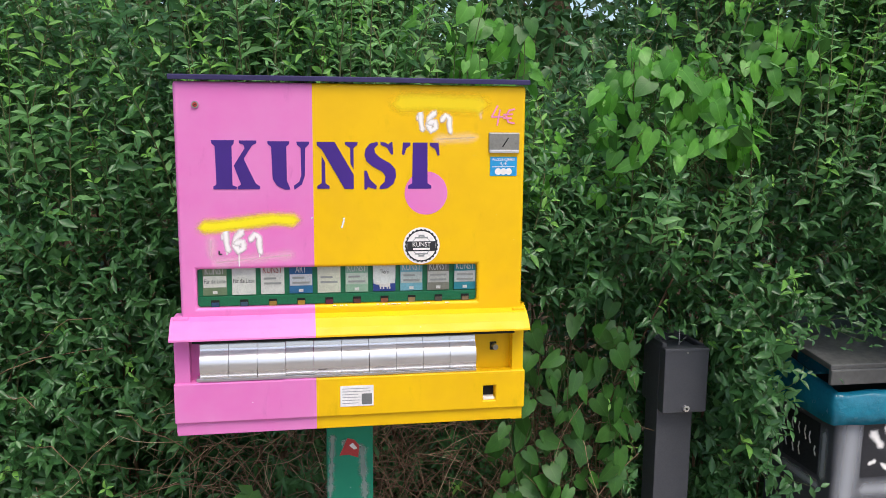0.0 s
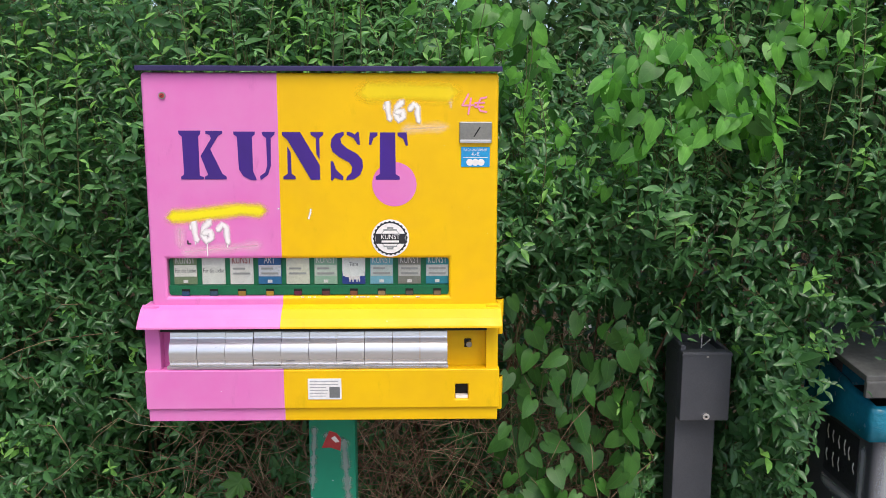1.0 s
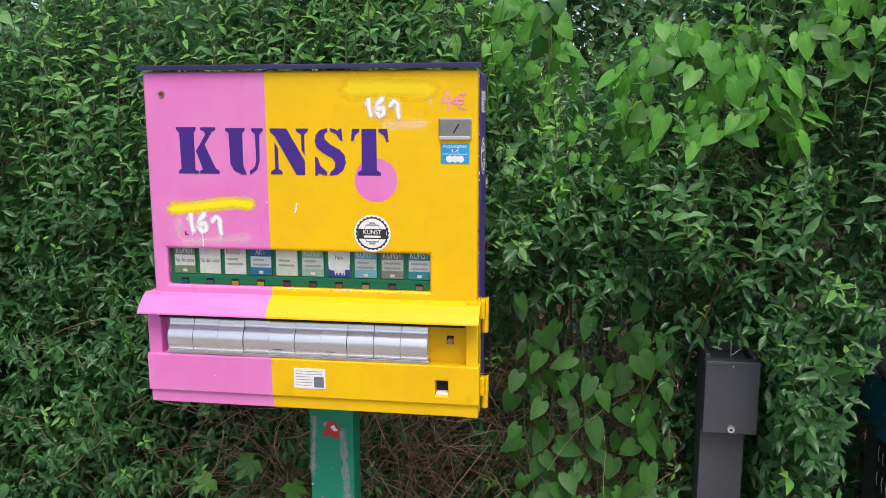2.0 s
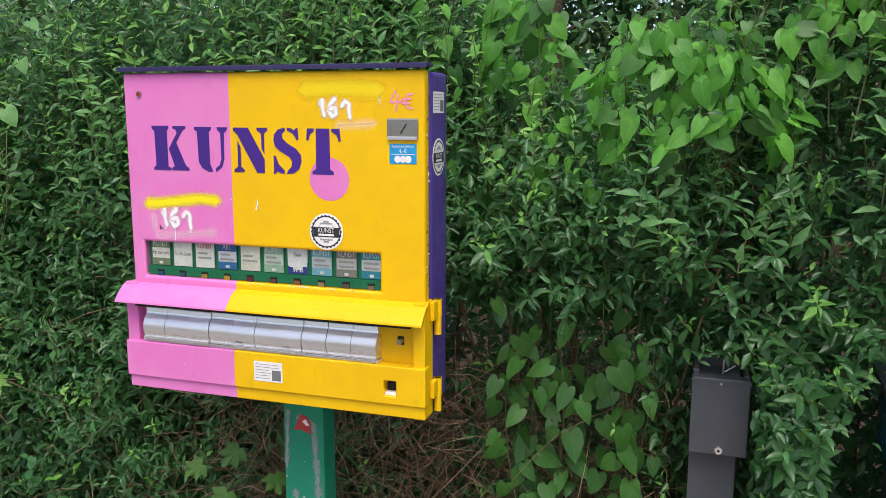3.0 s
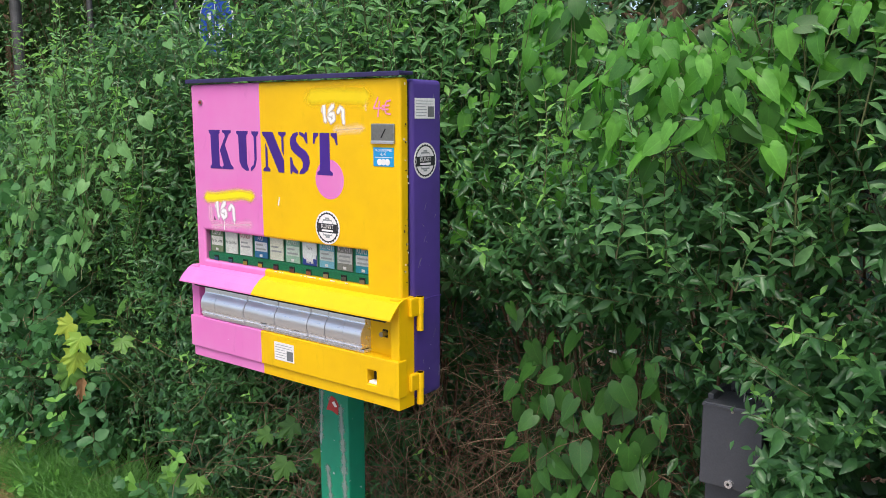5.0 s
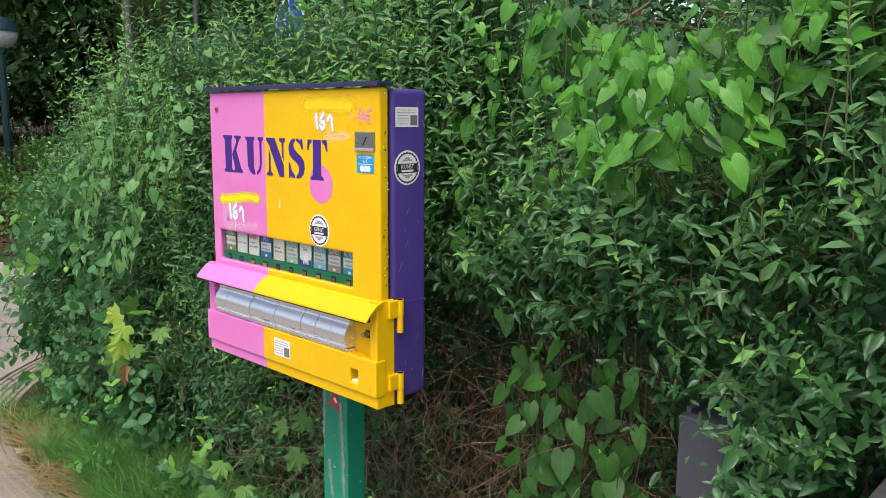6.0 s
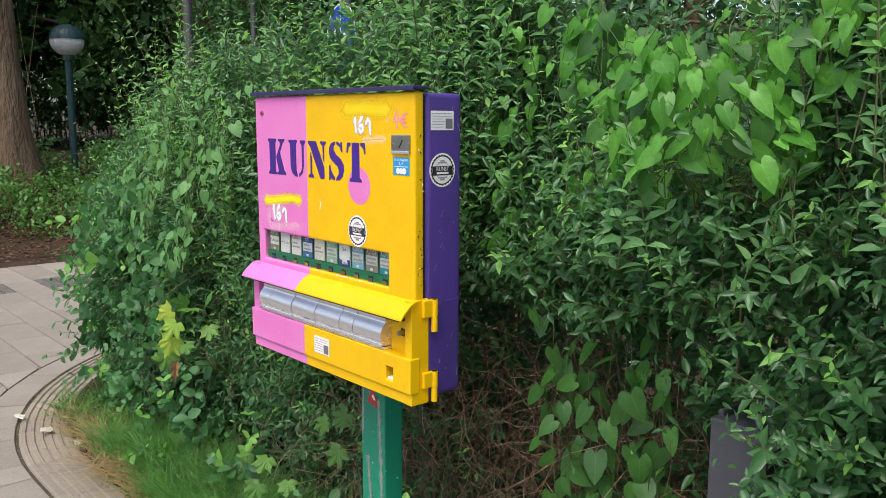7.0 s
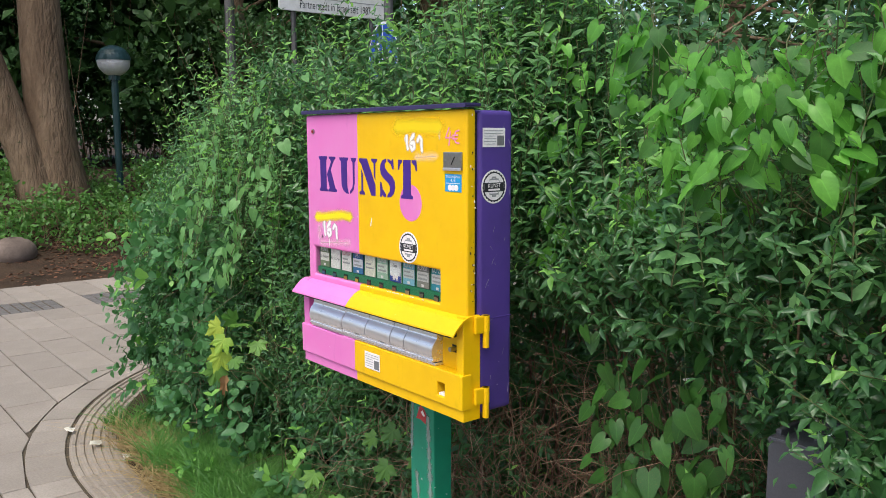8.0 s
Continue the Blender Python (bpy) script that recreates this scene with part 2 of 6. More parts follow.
def holed(xs, zs, holes, y0, y1):
    """A plate in the xz plane from y0 (front) to y1, cut by the lines xs and zs, without the cells in holes."""
    bm = bmesh.new()
    vs = {}

    def vert(i, k, y):
        if (i, k, y) not in vs:
            vs[i, k, y] = bm.verts.new((xs[i], y, zs[k]))
        return vs[i, k, y]

    nx, nz = len(xs) - 1, len(zs) - 1
    solid = lambda i, k: 0 <= i < nx and 0 <= k < nz and (i, k) not in holes
    for i in range(nx):
        for k in range(nz):
            if not solid(i, k):
                continue
            bm.faces.new((vert(i, k, y0), vert(i + 1, k, y0), vert(i + 1, k + 1, y0), vert(i, k + 1, y0)))
            bm.faces.new((vert(i, k, y1), vert(i, k + 1, y1), vert(i + 1, k + 1, y1), vert(i + 1, k, y1)))
            for di, dk, a, b in ((-1, 0, (i, k + 1), (i, k)), (1, 0, (i + 1, k), (i + 1, k + 1)), (0, -1, (i, k), (i + 1, k)), (0, 1, (i + 1, k + 1), (i, k + 1))):
                if not solid(i + di, k + dk):
                    bm.faces.new((vert(*a, y0), vert(*a, y1), vert(*b, y1), vert(*b, y0)))
    bmesh.ops.recalc_face_normals(bm, faces=bm.faces[:])
    return bm


def soften(ob, width, seg=3, angle=40):
    md = ob.modifiers.new("edges", "BEVEL")
    md.width, md.segments, md.limit_method, md.angle_limit = width, seg, "ANGLE", radians(angle)
    ob.data.shade_smooth()
    wn_ = ob.modifiers.new("normals", "WEIGHTED_NORMAL")
    wn_.keep_sharp = True
    return ob


def disc(r, depth, seg=32, bm=None, m=Matrix(), r2=None):
    own = bmesh.new()
    bmesh.ops.create_cone(own, cap_ends=True, segments=seg, radius1=r, radius2=r if r2 is None else r2, depth=depth)
    bmesh.ops.transform(own, matrix=m, verts=own.verts[:])
    if bm is None:
        return own
    join(bm, own)
    return bm


def ball(r, m=Matrix(), u=20, v=12):
    bm = bmesh.new()
    bmesh.ops.create_uvsphere(bm, u_segments=u, v_segments=v, radius=r)
    bmesh.ops.transform(bm, matrix=m, verts=bm.verts[:])
    return bm


def sheet_shape(points, y, thick, place=lambda p: p):
    """A flat cut-out: outline in the xz plane, standing proud towards -y."""
    bm = bmesh.new()
    f = bm.faces.new([bm.verts.new((*place(p)[:1], y, place(p)[1])) for p in points])
    if f.normal.y > 0 or True:
        f.normal_update()
        if f.normal.y > 0:
            f.normal_flip()
    r = bmesh.ops.extrude_face_region(bm, geom=[f])
    bmesh.ops.translate(bm, verts=[v for v in r["geom"] if isinstance(v, bmesh.types.BMVert)], vec=(0, -thick, 0))
    bmesh.ops.recalc_face_normals(bm, faces=bm.faces[:])
    bmesh.ops.triangulate(bm, faces=[f for f in bm.faces if len(f.verts) > 4])
    return bm


def stroke(points, width, y, wob=0.0, seed=1):
    """A painted stroke in the xz plane as a fan of strips, with the value 'edge' from 0 on its line to 1 on its border."""
    rnd = random.Random(seed)
    pts = [Vector(p) for p in points]
    dense = []
    for a, b in zip(pts, pts[1:]):
        n = max(2, int((b - a).length / (width * 0.35)))
        dense += [a.lerp(b, i / n) for i in range(n)]
    dense.append(pts[-1])
    d0, d1 = (dense[0] - dense[1]).normalized(), (dense[-1] - dense[-2]).normalized()
    line = [dense[0] + d0 * width / 2] + dense + [dense[-1] + d1 * width / 2]
    bm = bmesh.new()
    lay = bm.verts.layers.float.new("edge")
    rows = []
    for i, p in enumerate(line):
        q0, q1 = line[max(0, i - 1)], line[min(len(line) - 1, i + 1)]
        d = (q1 - q0).normalized()
        n = Vector((-d.y, d.x))
        w = width / 2 * (1 + wob * rnd.uniform(-1, 1))
        end = i in (0, len(line) - 1)
        row = []
        for k in (-1, -0.5, 0, 0.5, 1):
            s = 0.55 if end else 1.0
            q = p + n * w * k * s
            v = bm.verts.new((q.x, y - 0.000012 * i, q.y))
            v[lay] = 1.0 if end else abs(k)
            row.append(v)
        rows.append(row)
    for r0, r1 in zip(rows, rows[1:]):
        for k in range(4):
            bm.faces.new((r0[k], r0[k + 1], r1[k + 1], r1[k]))
    return bm


def words(text, size, width=None):
    """The built-in font's letters as a flat bmesh in the xz plane, centred."""
    cu = bpy.data.curves.new("words", "FONT")
    cu.body, cu.size, cu.align_x, cu.align_y, cu.resolution_u = text, size, "CENTER", "CENTER", 3
    ob = bpy.data.objects.new("words", cu)
    scene.collection.objects.link(ob)
    me = ob.to_mesh()
    bm = bmesh.new()
    bm.from_mesh(me)
    ob.to_mesh_clear()
    bpy.data.objects.remove(ob)
    bpy.data.curves.remove(cu)
    xs = [v.co.x for v in bm.verts]
    k = width / (max(xs) - min(xs)) if width else 1
    for v in bm.verts:
        v.co = Vector((v.co.x * k, 0, v.co.y))
    return bm


def moved(bm, x=0, y=0, z=0, m=None):
    bmesh.ops.transform(bm, matrix=m if m is not None else Matrix.Translation((x, y, z)), verts=bm.verts[:])
    return bm


def bulk(name, verts, faces, materials, slots=None, parent=None, label="", smooth=True):
    """One mesh from arrays."""
    me = bpy.data.meshes.new(name)
    me.from_pydata(np.asarray(verts, float), [], np.asarray(faces, int))
    for m in materials:
        me.materials.append(m)
    if slots is not None:
        me.polygons.foreach_set("material_index", np.asarray(slots, np.int32))
    if smooth:
        me.polygons.foreach_set("use_smooth", np.ones(len(me.polygons), bool))
    me.update()
    ob = new(name, me)
    if parent:
        ob.parent = parent
    if label:
        ob["label"] = label
    return ob


def unit(a):
    return a / np.maximum(np.linalg.norm(a, axis=-1, keepdims=True), 1e-9)


# leaf shapes: (across, along, lift) of a blade of length 1, and its triangles
LANCE = (np.array([(0, 0, 0), (-0.5, 0.35, 0.10), (0.5, 0.35, 0.10), (-0.42, 0.62, 0.06), (0.42, 0.62, 0.06), (0, 1, -0.12), (0, 0.35, 0), (0, 0.62, -0.03)]),
         np.array([(0, 6, 1), (0, 2, 6), (1, 6, 7), (1, 7, 3), (6, 2, 4), (6, 4, 7), (3, 7, 5), (7, 4, 5)]))
ROUND = (np.array([(0, 0, 0), (-0.42, 0.18, 0.06), (0.42, 0.18, 0.06), (-0.5, 0.55, 0.10), (0.5, 0.55, 0.10), (-0.26, 0.88, 0.02), (0.26, 0.88, 0.02), (0, 1, -0.06), (0, 0.5, 0)]),
         np.array([(0, 8, 1), (0, 2, 8), (1, 8, 3), (2, 4, 8), (3, 8, 5), (8, 4, 6), (5, 8, 7), (8, 6, 7)]))
SIMPLE = (np.array([(0, 0, 0), (-0.5, 0.45, 0.08), (0.5, 0.45, 0.08), (0, 1, -0.08)]), np.array([(0, 3, 1), (0, 2, 3)]))


def blades(shape, pos, axis, normal, length, width):
    """Many leaves at once: their vertices and triangles."""
    tv, tf = shape
    axis = unit(axis)
    side = unit(np.cross(axis, normal))
    normal = np.cross(side, axis)
    v = pos[:, None] + side[:, None] * (tv[None, :, 0:1] * width[:, None, None]) + axis[:, None] * (tv[None, :, 1:2] * length[:, None, None]) + normal[:, None] * (tv[None, :, 2:3] * length[:, None, None])
    f = tf[None] + (np.arange(len(pos)) * len(tv))[:, None, None]
    return v.reshape(-1, 3), f.reshape(-1, 3)


def tubes(paths, radii, sides=3):
    """Thin tapering stems along paths (all with the same number of points)."""
    P = np.asarray(paths, float)
    n, k = P.shape[:2]
    d = unit(np.gradient(P, axis=1))
    ref = np.where(np.abs(d[..., 2:3]) > 0.8, np.array([1.0, 0, 0]), np.array([0, 0, 1.0]))
    u = unit(np.cross(d, ref))
    w = np.cross(d, u)
    a = np.arange(sides) * 2 * np.pi / sides
    taper = np.linspace(1, 0.45, k)[None, :, None, None]
    ring = (u[:, :, None] * np.cos(a)[None, None, :, None] + w[:, :, None] * np.sin(a)[None, None, :, None]) * (np.asarray(radii)[:, None, None, None] * taper)
    V = P[:, :, None] + ring
    idx = np.arange(n * k * sides).reshape(n, k, sides)
    a0, a1 = idx[:, :-1], idx[:, 1:]
    b0, b1 = np.roll(a0, -1, 2), np.roll(a1, -1, 2)
    F = np.concatenate([np.stack([a0, b0, b1], -1).reshape(-1, 3), np.stack([a0, b1, a1], -1).reshape(-1, 3)])
    return V.reshape(-1, 3), F


rng = np.random.default_rng(7)

# ---- ground: one sheet, rising to a low bank beyond the path ----
CX, CY = -2.08, 2.09                    # centre of the planting bed's rounded corner


def rise(x, y):
    far = max(0.0, -8.9 - x)
    back = max(0.0, y - 5.0)
    return 0.95 * (1 - math.exp(-(far / 2.8) ** 2)) + min(0.6, 0.05 * back) * (1 if x > -5 else 0.3)


def ground():
    xs = sorted(set([-400, -150, -80, -50, -35, 35, 80, 150, 400] + [i * 0.5 - 26 for i in range(100)]))
    ys = sorted(set([-400, -150, -60, -30, -15, -8, 60, 100, 200, 400] + [i * 0.5 - 5 for i in range(70)]))
    v, f = [], []
    for y in ys:
        for x in xs:
            flat = -8.6 < x < 9 and y < 9
            v.append((x, y, rise(x, y) - (0.03 if flat else 0.0) + (0 if flat else 0.04 * noise.noise((x * 0.7, y * 0.7, 0)))))
    n = len(xs)
    for j in range(len(ys) - 1):
        for i in range(n - 1):
            f.append((j * n + i, j * n + i + 1, j * n + n + i + 1, j * n + n + i))
    ob = bulk("ground", v, f, [M["soil"]])
    return tagged(ob, "brown bare soil with scattered litter", "ground", kind="structure")


ground()


def bed_soil():
    """Low mound of earth inside the rounded edging."""
    bm = bmesh.new()
    rings = []
    for k, (r, z) in enumerate(((2.035, 0.012), (1.9, 0.03), (1.6, 0.05), (1.0, 0.06), (0.3, 0.05), (0.1, -0.08))):
        pts = [(4.5, CY - r), (2.5, CY - r), (0.5, CY - r), (-1.0, CY - r)] + [(CX - r * math.sin(radians(a)), CY - r * math.cos(radians(a))) for a in range(0, 91, 9)] + [(CX - r, 6.0), (CX - r, 9.0)]
        rings.append([bm.verts.new((x, y, z + 0.015 * noise.noise((x * 3, y * 3, k)))) for x, y in pts])
    for a, b in zip(rings, rings[1:]):
        for i in range(len(a) - 1):
            bm.faces.new((a[i], a[i + 1], b[i + 1], b[i]))
    bmesh.ops.subdivide_edges(bm, edges=bm.edges[:], cuts=3, use_grid_fill=True)
    for v in bm.verts:
        v.co.z += 0.02 * noise.noise(v.co * 5)
    bmesh.ops.recalc_face_normals(bm, faces=bm.faces[:])
    ob = part("planting_bed", bm, M["soil"])
    for p in ob.data.polygons:
        p.use_smooth = True
    return tagged(ob, "planting bed of brown earth under the hedge", "planting bed", kind="structure")


bed_soil()

# ---- the vending machine ----
SPLIT = -0.082
machine = thing("vending_machine", "pink and yellow steel vending machine with purple stencil lettering", "vending machine", at=(0, 0, 0))
PY = [M["pink"], M["yellow"]]

case = part("case", box(-0.346, 0.348, 0.034, 0.136, 0.948, 1.632, 0.012, 3), M["purple"], machine, "purple painted steel case with scratches")
for p in case.data.polygons:
    p.use_smooth = True
part("seam", box(-0.338, 0.340, 0.026, 0.036, 0.96, 1.625), M["dark"], machine, "dark gap with flaking paint between door and case")

# upper door with the window opening
door = split_x(holed([-0.342, -0.310, 0.250, 0.346], [1.168, 1.195, 1.272, 1.634], {(1, 1)}, 0.0, 0.028), SPLIT)
door = part("door", door, PY, machine, "steel door painted half pink and half yellow")
soften(door, 0.007, 4, 50)
lid = bmesh.new()
box(-0.349, 0.352, -0.008, 0.036, 1.6395, 1.6465, 0.002, 2, lid)
box(-0.349, 0.352, -0.0095, -0.006, 1.6365, 1.6455, 0.001, 2, lid)
part("rain_lip", lid, M["lip"], machine, "purple rain lip along the top edge")

# window: green tray, cards, slots, pane
tray = holed([-0.316] + [-0.3085 + 0.0556 * i for i in range(1, 10)] + [0.256], [1.188, 1.214, 1.280], set(), 0.018, 0.026)
part("display_tray", tray, M["tray"], machine, "green plastic display tray")
led = box(-0.312, 0.252, 0.0105, 0.018, 1.196, 1.2155, 0.001)
part("tray_ledge", led, M["tray"], machine, "green ledge under the cards")

CARDS = [
    ((0.20, 0.27, 0.15), "KUNST", (0.82, 0.80, 0.74), "Für die Liebe", (0.20, 0.27, 0.15)),
    ((0.74, 0.73, 0.68), "", (0.80, 0.79, 0.74), "Für die Liebe", (0.80, 0.79, 0.74)),
    ((0.82, 0.79, 0.75), "KUNST", (0.82, 0.79, 0.75), "|", (0.82, 0.79, 0.75)),
    ((0.03, 0.13, 0.33), "ART", (0.68, 0.68, 0.72), "|", (0.03, 0.17, 0.38)),
    ((0.78, 0.76, 0.64), "", (0.78, 0.76, 0.64), "|", (0.74, 0.72, 0.60)),
    ((0.30, 0.50, 0.36), "KUNST", (0.62, 0.68, 0.60), "|", (0.36, 0.54, 0.40)),
    ((0.80, 0.80, 0.78), "", (0.80, 0.80, 0.78), "Tiere", (0.03, 0.06, 0.30)),
    ((0.18, 0.48, 0.58), "KUNST", (0.60, 0.64, 0.62), "|", (0.22, 0.50, 0.62)),
    ((0.24, 0.23, 0.20), "KUNST", (0.62, 0.60, 0.57), "||", (0.27, 0.26, 0.22)),
    ((0.03, 0.28, 0.32), "KUNST", (0.62, 0.62, 0.62), "||", (0.03, 0.27, 0.36)),
]
PACKS = [(0.03, 0.09, 0.20), (0.05, 0.10, 0.16), (0.45, 0.27, 0.05), (0.55, 0.33, 0.04), (0.16, 0.02, 0.06), (0.15, 0.05, 0.05), (0.30, 0.10, 0.05), (0.36, 0.24, 0.12), (0.12, 0.10, 0.08), (0.25, 0.17, 0.10)]
for i, (top, head, mid, line, low) in enumerate(CARDS):
    cx = -0.2735 + 0.0556 * i + 0.0004 * i - 0.0035
    w = 0.023
    card = part("card", box(cx - w, cx + w, 0.0135, 0.0155, 1.2175, 1.282), plain("card_print", top, 0.6), machine, "small printed card behind the pane")
    part("band", box(cx - w * 0.96, cx + w * 0.96, 0.0128, 0.0136, 1.2335, 1.2565 if i != 6 else 1.272), plain("card_band", mid, 0.6), card)
    part("foot", box(cx - w, cx + w, 0.0131, 0.0137, 1.2176, 1.233 if i != 6 else 1.2425), plain("card_foot", low, 0.6), card)
    if head:
        ink = M["white"] if i != 2 else M["red"]
        part("heading", moved(words(head, 0.022, 0.038 if head != "ART" else 0.022), cx, 0.0125, 1.2665), ink, card)
    if line.startswith("|"):
        for k in range(2):
            part("print_line", box(cx - 0.017, cx + 0.017 - 0.01 * (k and len(line) < 2), 0.0119, 0.0129, 1.2375 + 0.010 * k, 1.2415 + 0.010 * k), plain("faint_print", (0.38, 0.38, 0.37), 0.6), card)
    else:
        part("print_line", moved(words(line, 0.012, 0.041 if line != "Tiere" else 0.018), cx, 0.0122, 1.2455 if line != "Tiere" else 1.258), M["black"], card)
    if i == 6:
        body_ = bmesh.new()
        box(cx - 0.010, cx + 0.012, 0.0119, 0.0129, 1.2265, 1.2335, 0.0004, 1, body_)
        for dx in (-0.009, -0.003, 0.005, 0.010):
            box(cx + dx, cx + dx + 0.0025, 0.0119, 0.0129, 1.222, 1.227, 0, 1, body_)
        box(cx - 0.018, cx - 0.009, 0.0119, 0.0129, 1.2315, 1.238, 0.0004, 1, body_)
        part("pictogram", body_, M["white"], card)
    elif i in (0, 3, 5, 8, 9, 7):
        part("price_mark", box(cx - 0.0045, cx + 0.0045, 0.0119, 0.0129, 1.2205, 1.2265), M["white"], card)
    slot = part("slot", box(cx - 0.008, cx + 0.008, 0.0085, 0.0108, 1.1945, 1.2085), M["dark"], machine, "small notch showing the pack behind")
    part("pack_end", box(cx - 0.0072, cx + 0.0072, 0.0075, 0.0092, 1.195, 1.204), plain("pack_colour", PACKS[i], 0.5), slot)
pane_bm = bmesh.new()
pane_bm.faces.new([pane_bm.verts.new((x, 0.0045, z)) for x, z in ((-0.3105, 1.1945), (0.2505, 1.1945), (0.2505, 1.2725), (-0.3105, 1.2725))])
pane = part("pane", pane_bm, M["glass"], machine, "clear plastic window pane")
pane.visible_shadow = False

# visor over the drawers
vis = bmesh.new()
prof = [(0.004, 1.178), (-0.002, 1.1785), (-0.017, 1.172), (-0.034, 1.157), (-0.0455, 1.1435), (-0.046, 1.140), (-0.044, 1.140), (-0.032, 1.154), (-0.015, 1.1685), (0.004, 1.1745)]
ends = []
for x in (-0.361, 0.354):
    ends.append([vis.verts.new((x, y, z)) for y, z in prof])
n = len(prof)
for i in range(n):
    vis.faces.new((ends[0][i], ends[0][(i + 1) % n], ends[1][(i + 1) % n], ends[1][i]))
for e in ends:
    vis.faces.new(e)
bmesh.ops.recalc_face_normals(vis, faces=vis.faces[:])
visor = part("visor", split_x(vis, SPLIT), PY, machine, "folded sheet-metal visor, half pink and half yellow")
# near-black sheet added under the visor in place of its shade
part("visor_shade", box(-0.32, 0.325, -0.030, 0.03, 1.131, 1.1345), M["dark"], machine, "added near-black sheet for the shade under the visor")

# lower body: pillars, recess, front panel with the coin return opening
low = bmesh.new()
box(-0.357, -0.327, -0.012, 0.038, 0.943, 1.179, 0.003, 2, low)
box(0.325, 0.3495, -0.012, 0.038, 0.938, 1.179, 0.002, 2, low)
box(-0.33, 0.33, 0.012, 0.034, 0.945, 1.135, 0.0, 1, low)
lower = part("lower_body", split_x(low, SPLIT), PY, machine)
front = holed([-0.359, 0.263, 0.2895, 0.3525], [0.966, 0.984, 1.016, 1.0475], {(1, 1)}, -0.019, 0.01)
soften(part("front_panel", split_x(front, SPLIT), PY, machine, "lower front panel, half pink and half yellow"), 0.003, 3, 50)
soften(part("kick_strip", split_x(box(-0.356, 0.349, -0.0125, 0.03, 0.939, 0.9665), SPLIT), PY, machine), 0.002, 2, 50)
ret = part("coin_return", box(0.261, 0.292, 0.004, 0.008, 0.980, 1.020), M["dark"], machine, "dark square coin return opening")
part("chute", box(0.264, 0.289, -0.014, 0.003, 0.9842, 0.990, 0.001), M["white"], ret, "pale chute at the bottom of the opening")
part("rail", box(-0.316, 0.249, -0.0125, 0.012, 1.0478, 1.0545, 0.001), M["steel"], machine, "thin steel rail under the drawers")
part("rear_plate", box(-0.18, 0.338, 0.1365, 0.142, 1.03, 1.12), M["nickel"], machine, "bare metal mounting plate behind the case")

# ten drawer fronts of rolled steel
prof = [(0.012, 1.131), (0.002, 1.1305), (-0.004, 1.127), (-0.0065, 1.121), (-0.0065, 1.1145), (-0.0085, 1.109), (-0.0145, 1.1025), (-0.0195, 1.094), (-0.022, 1.085), (-0.0215, 1.074), (-0.0185, 1.0655), (-0.0175, 1.0625), (-0.0205, 1.061), (-0.0205, 1.0575), (0.012, 1.0565)]
drawer_me = bpy.data.meshes.new("drawer")
bm = bmesh.new()
ends = [[bm.verts.new((x, y, z)) for y, z in prof] for x in (0.0004, 0.0550)]
for i in range(len(prof) - 1):
    f = bm.faces.new((ends[0][i], ends[0][i + 1], ends[1][i + 1], ends[1][i]))
    f.smooth = 1 < i < 10
for x in (0.0004, 0.0550):
    bm.faces.new([bm.verts.new((x, y, z)) for y, z in prof])
bmesh.ops.recalc_face_normals(bm, faces=bm.faces[:])
bm.to_mesh(drawer_me)
bm.free()
drawer_me.materials.append(M["steel"])
rd = random.Random(5)
for i in range(10):
    shared("drawer", drawer_me, machine, pose(-0.3085 + 0.0556 * i, rd.uniform(-0.0007, 0.0007), rd.uniform(-0.0004, 0.0004), rd.uniform(-0.08, 0.08), 0, 0))
for bx in (0.0225, 0.136):
    part("mark", box(bx - 0.10, bx - 0.082, -0.0205, -0.0188, 1.0665, 1.0675), M["black"], machine, "short scratch")

# lettering, cut like a stencil
U0, UX, UZ = 205.0, 0.0004108, 0.000434
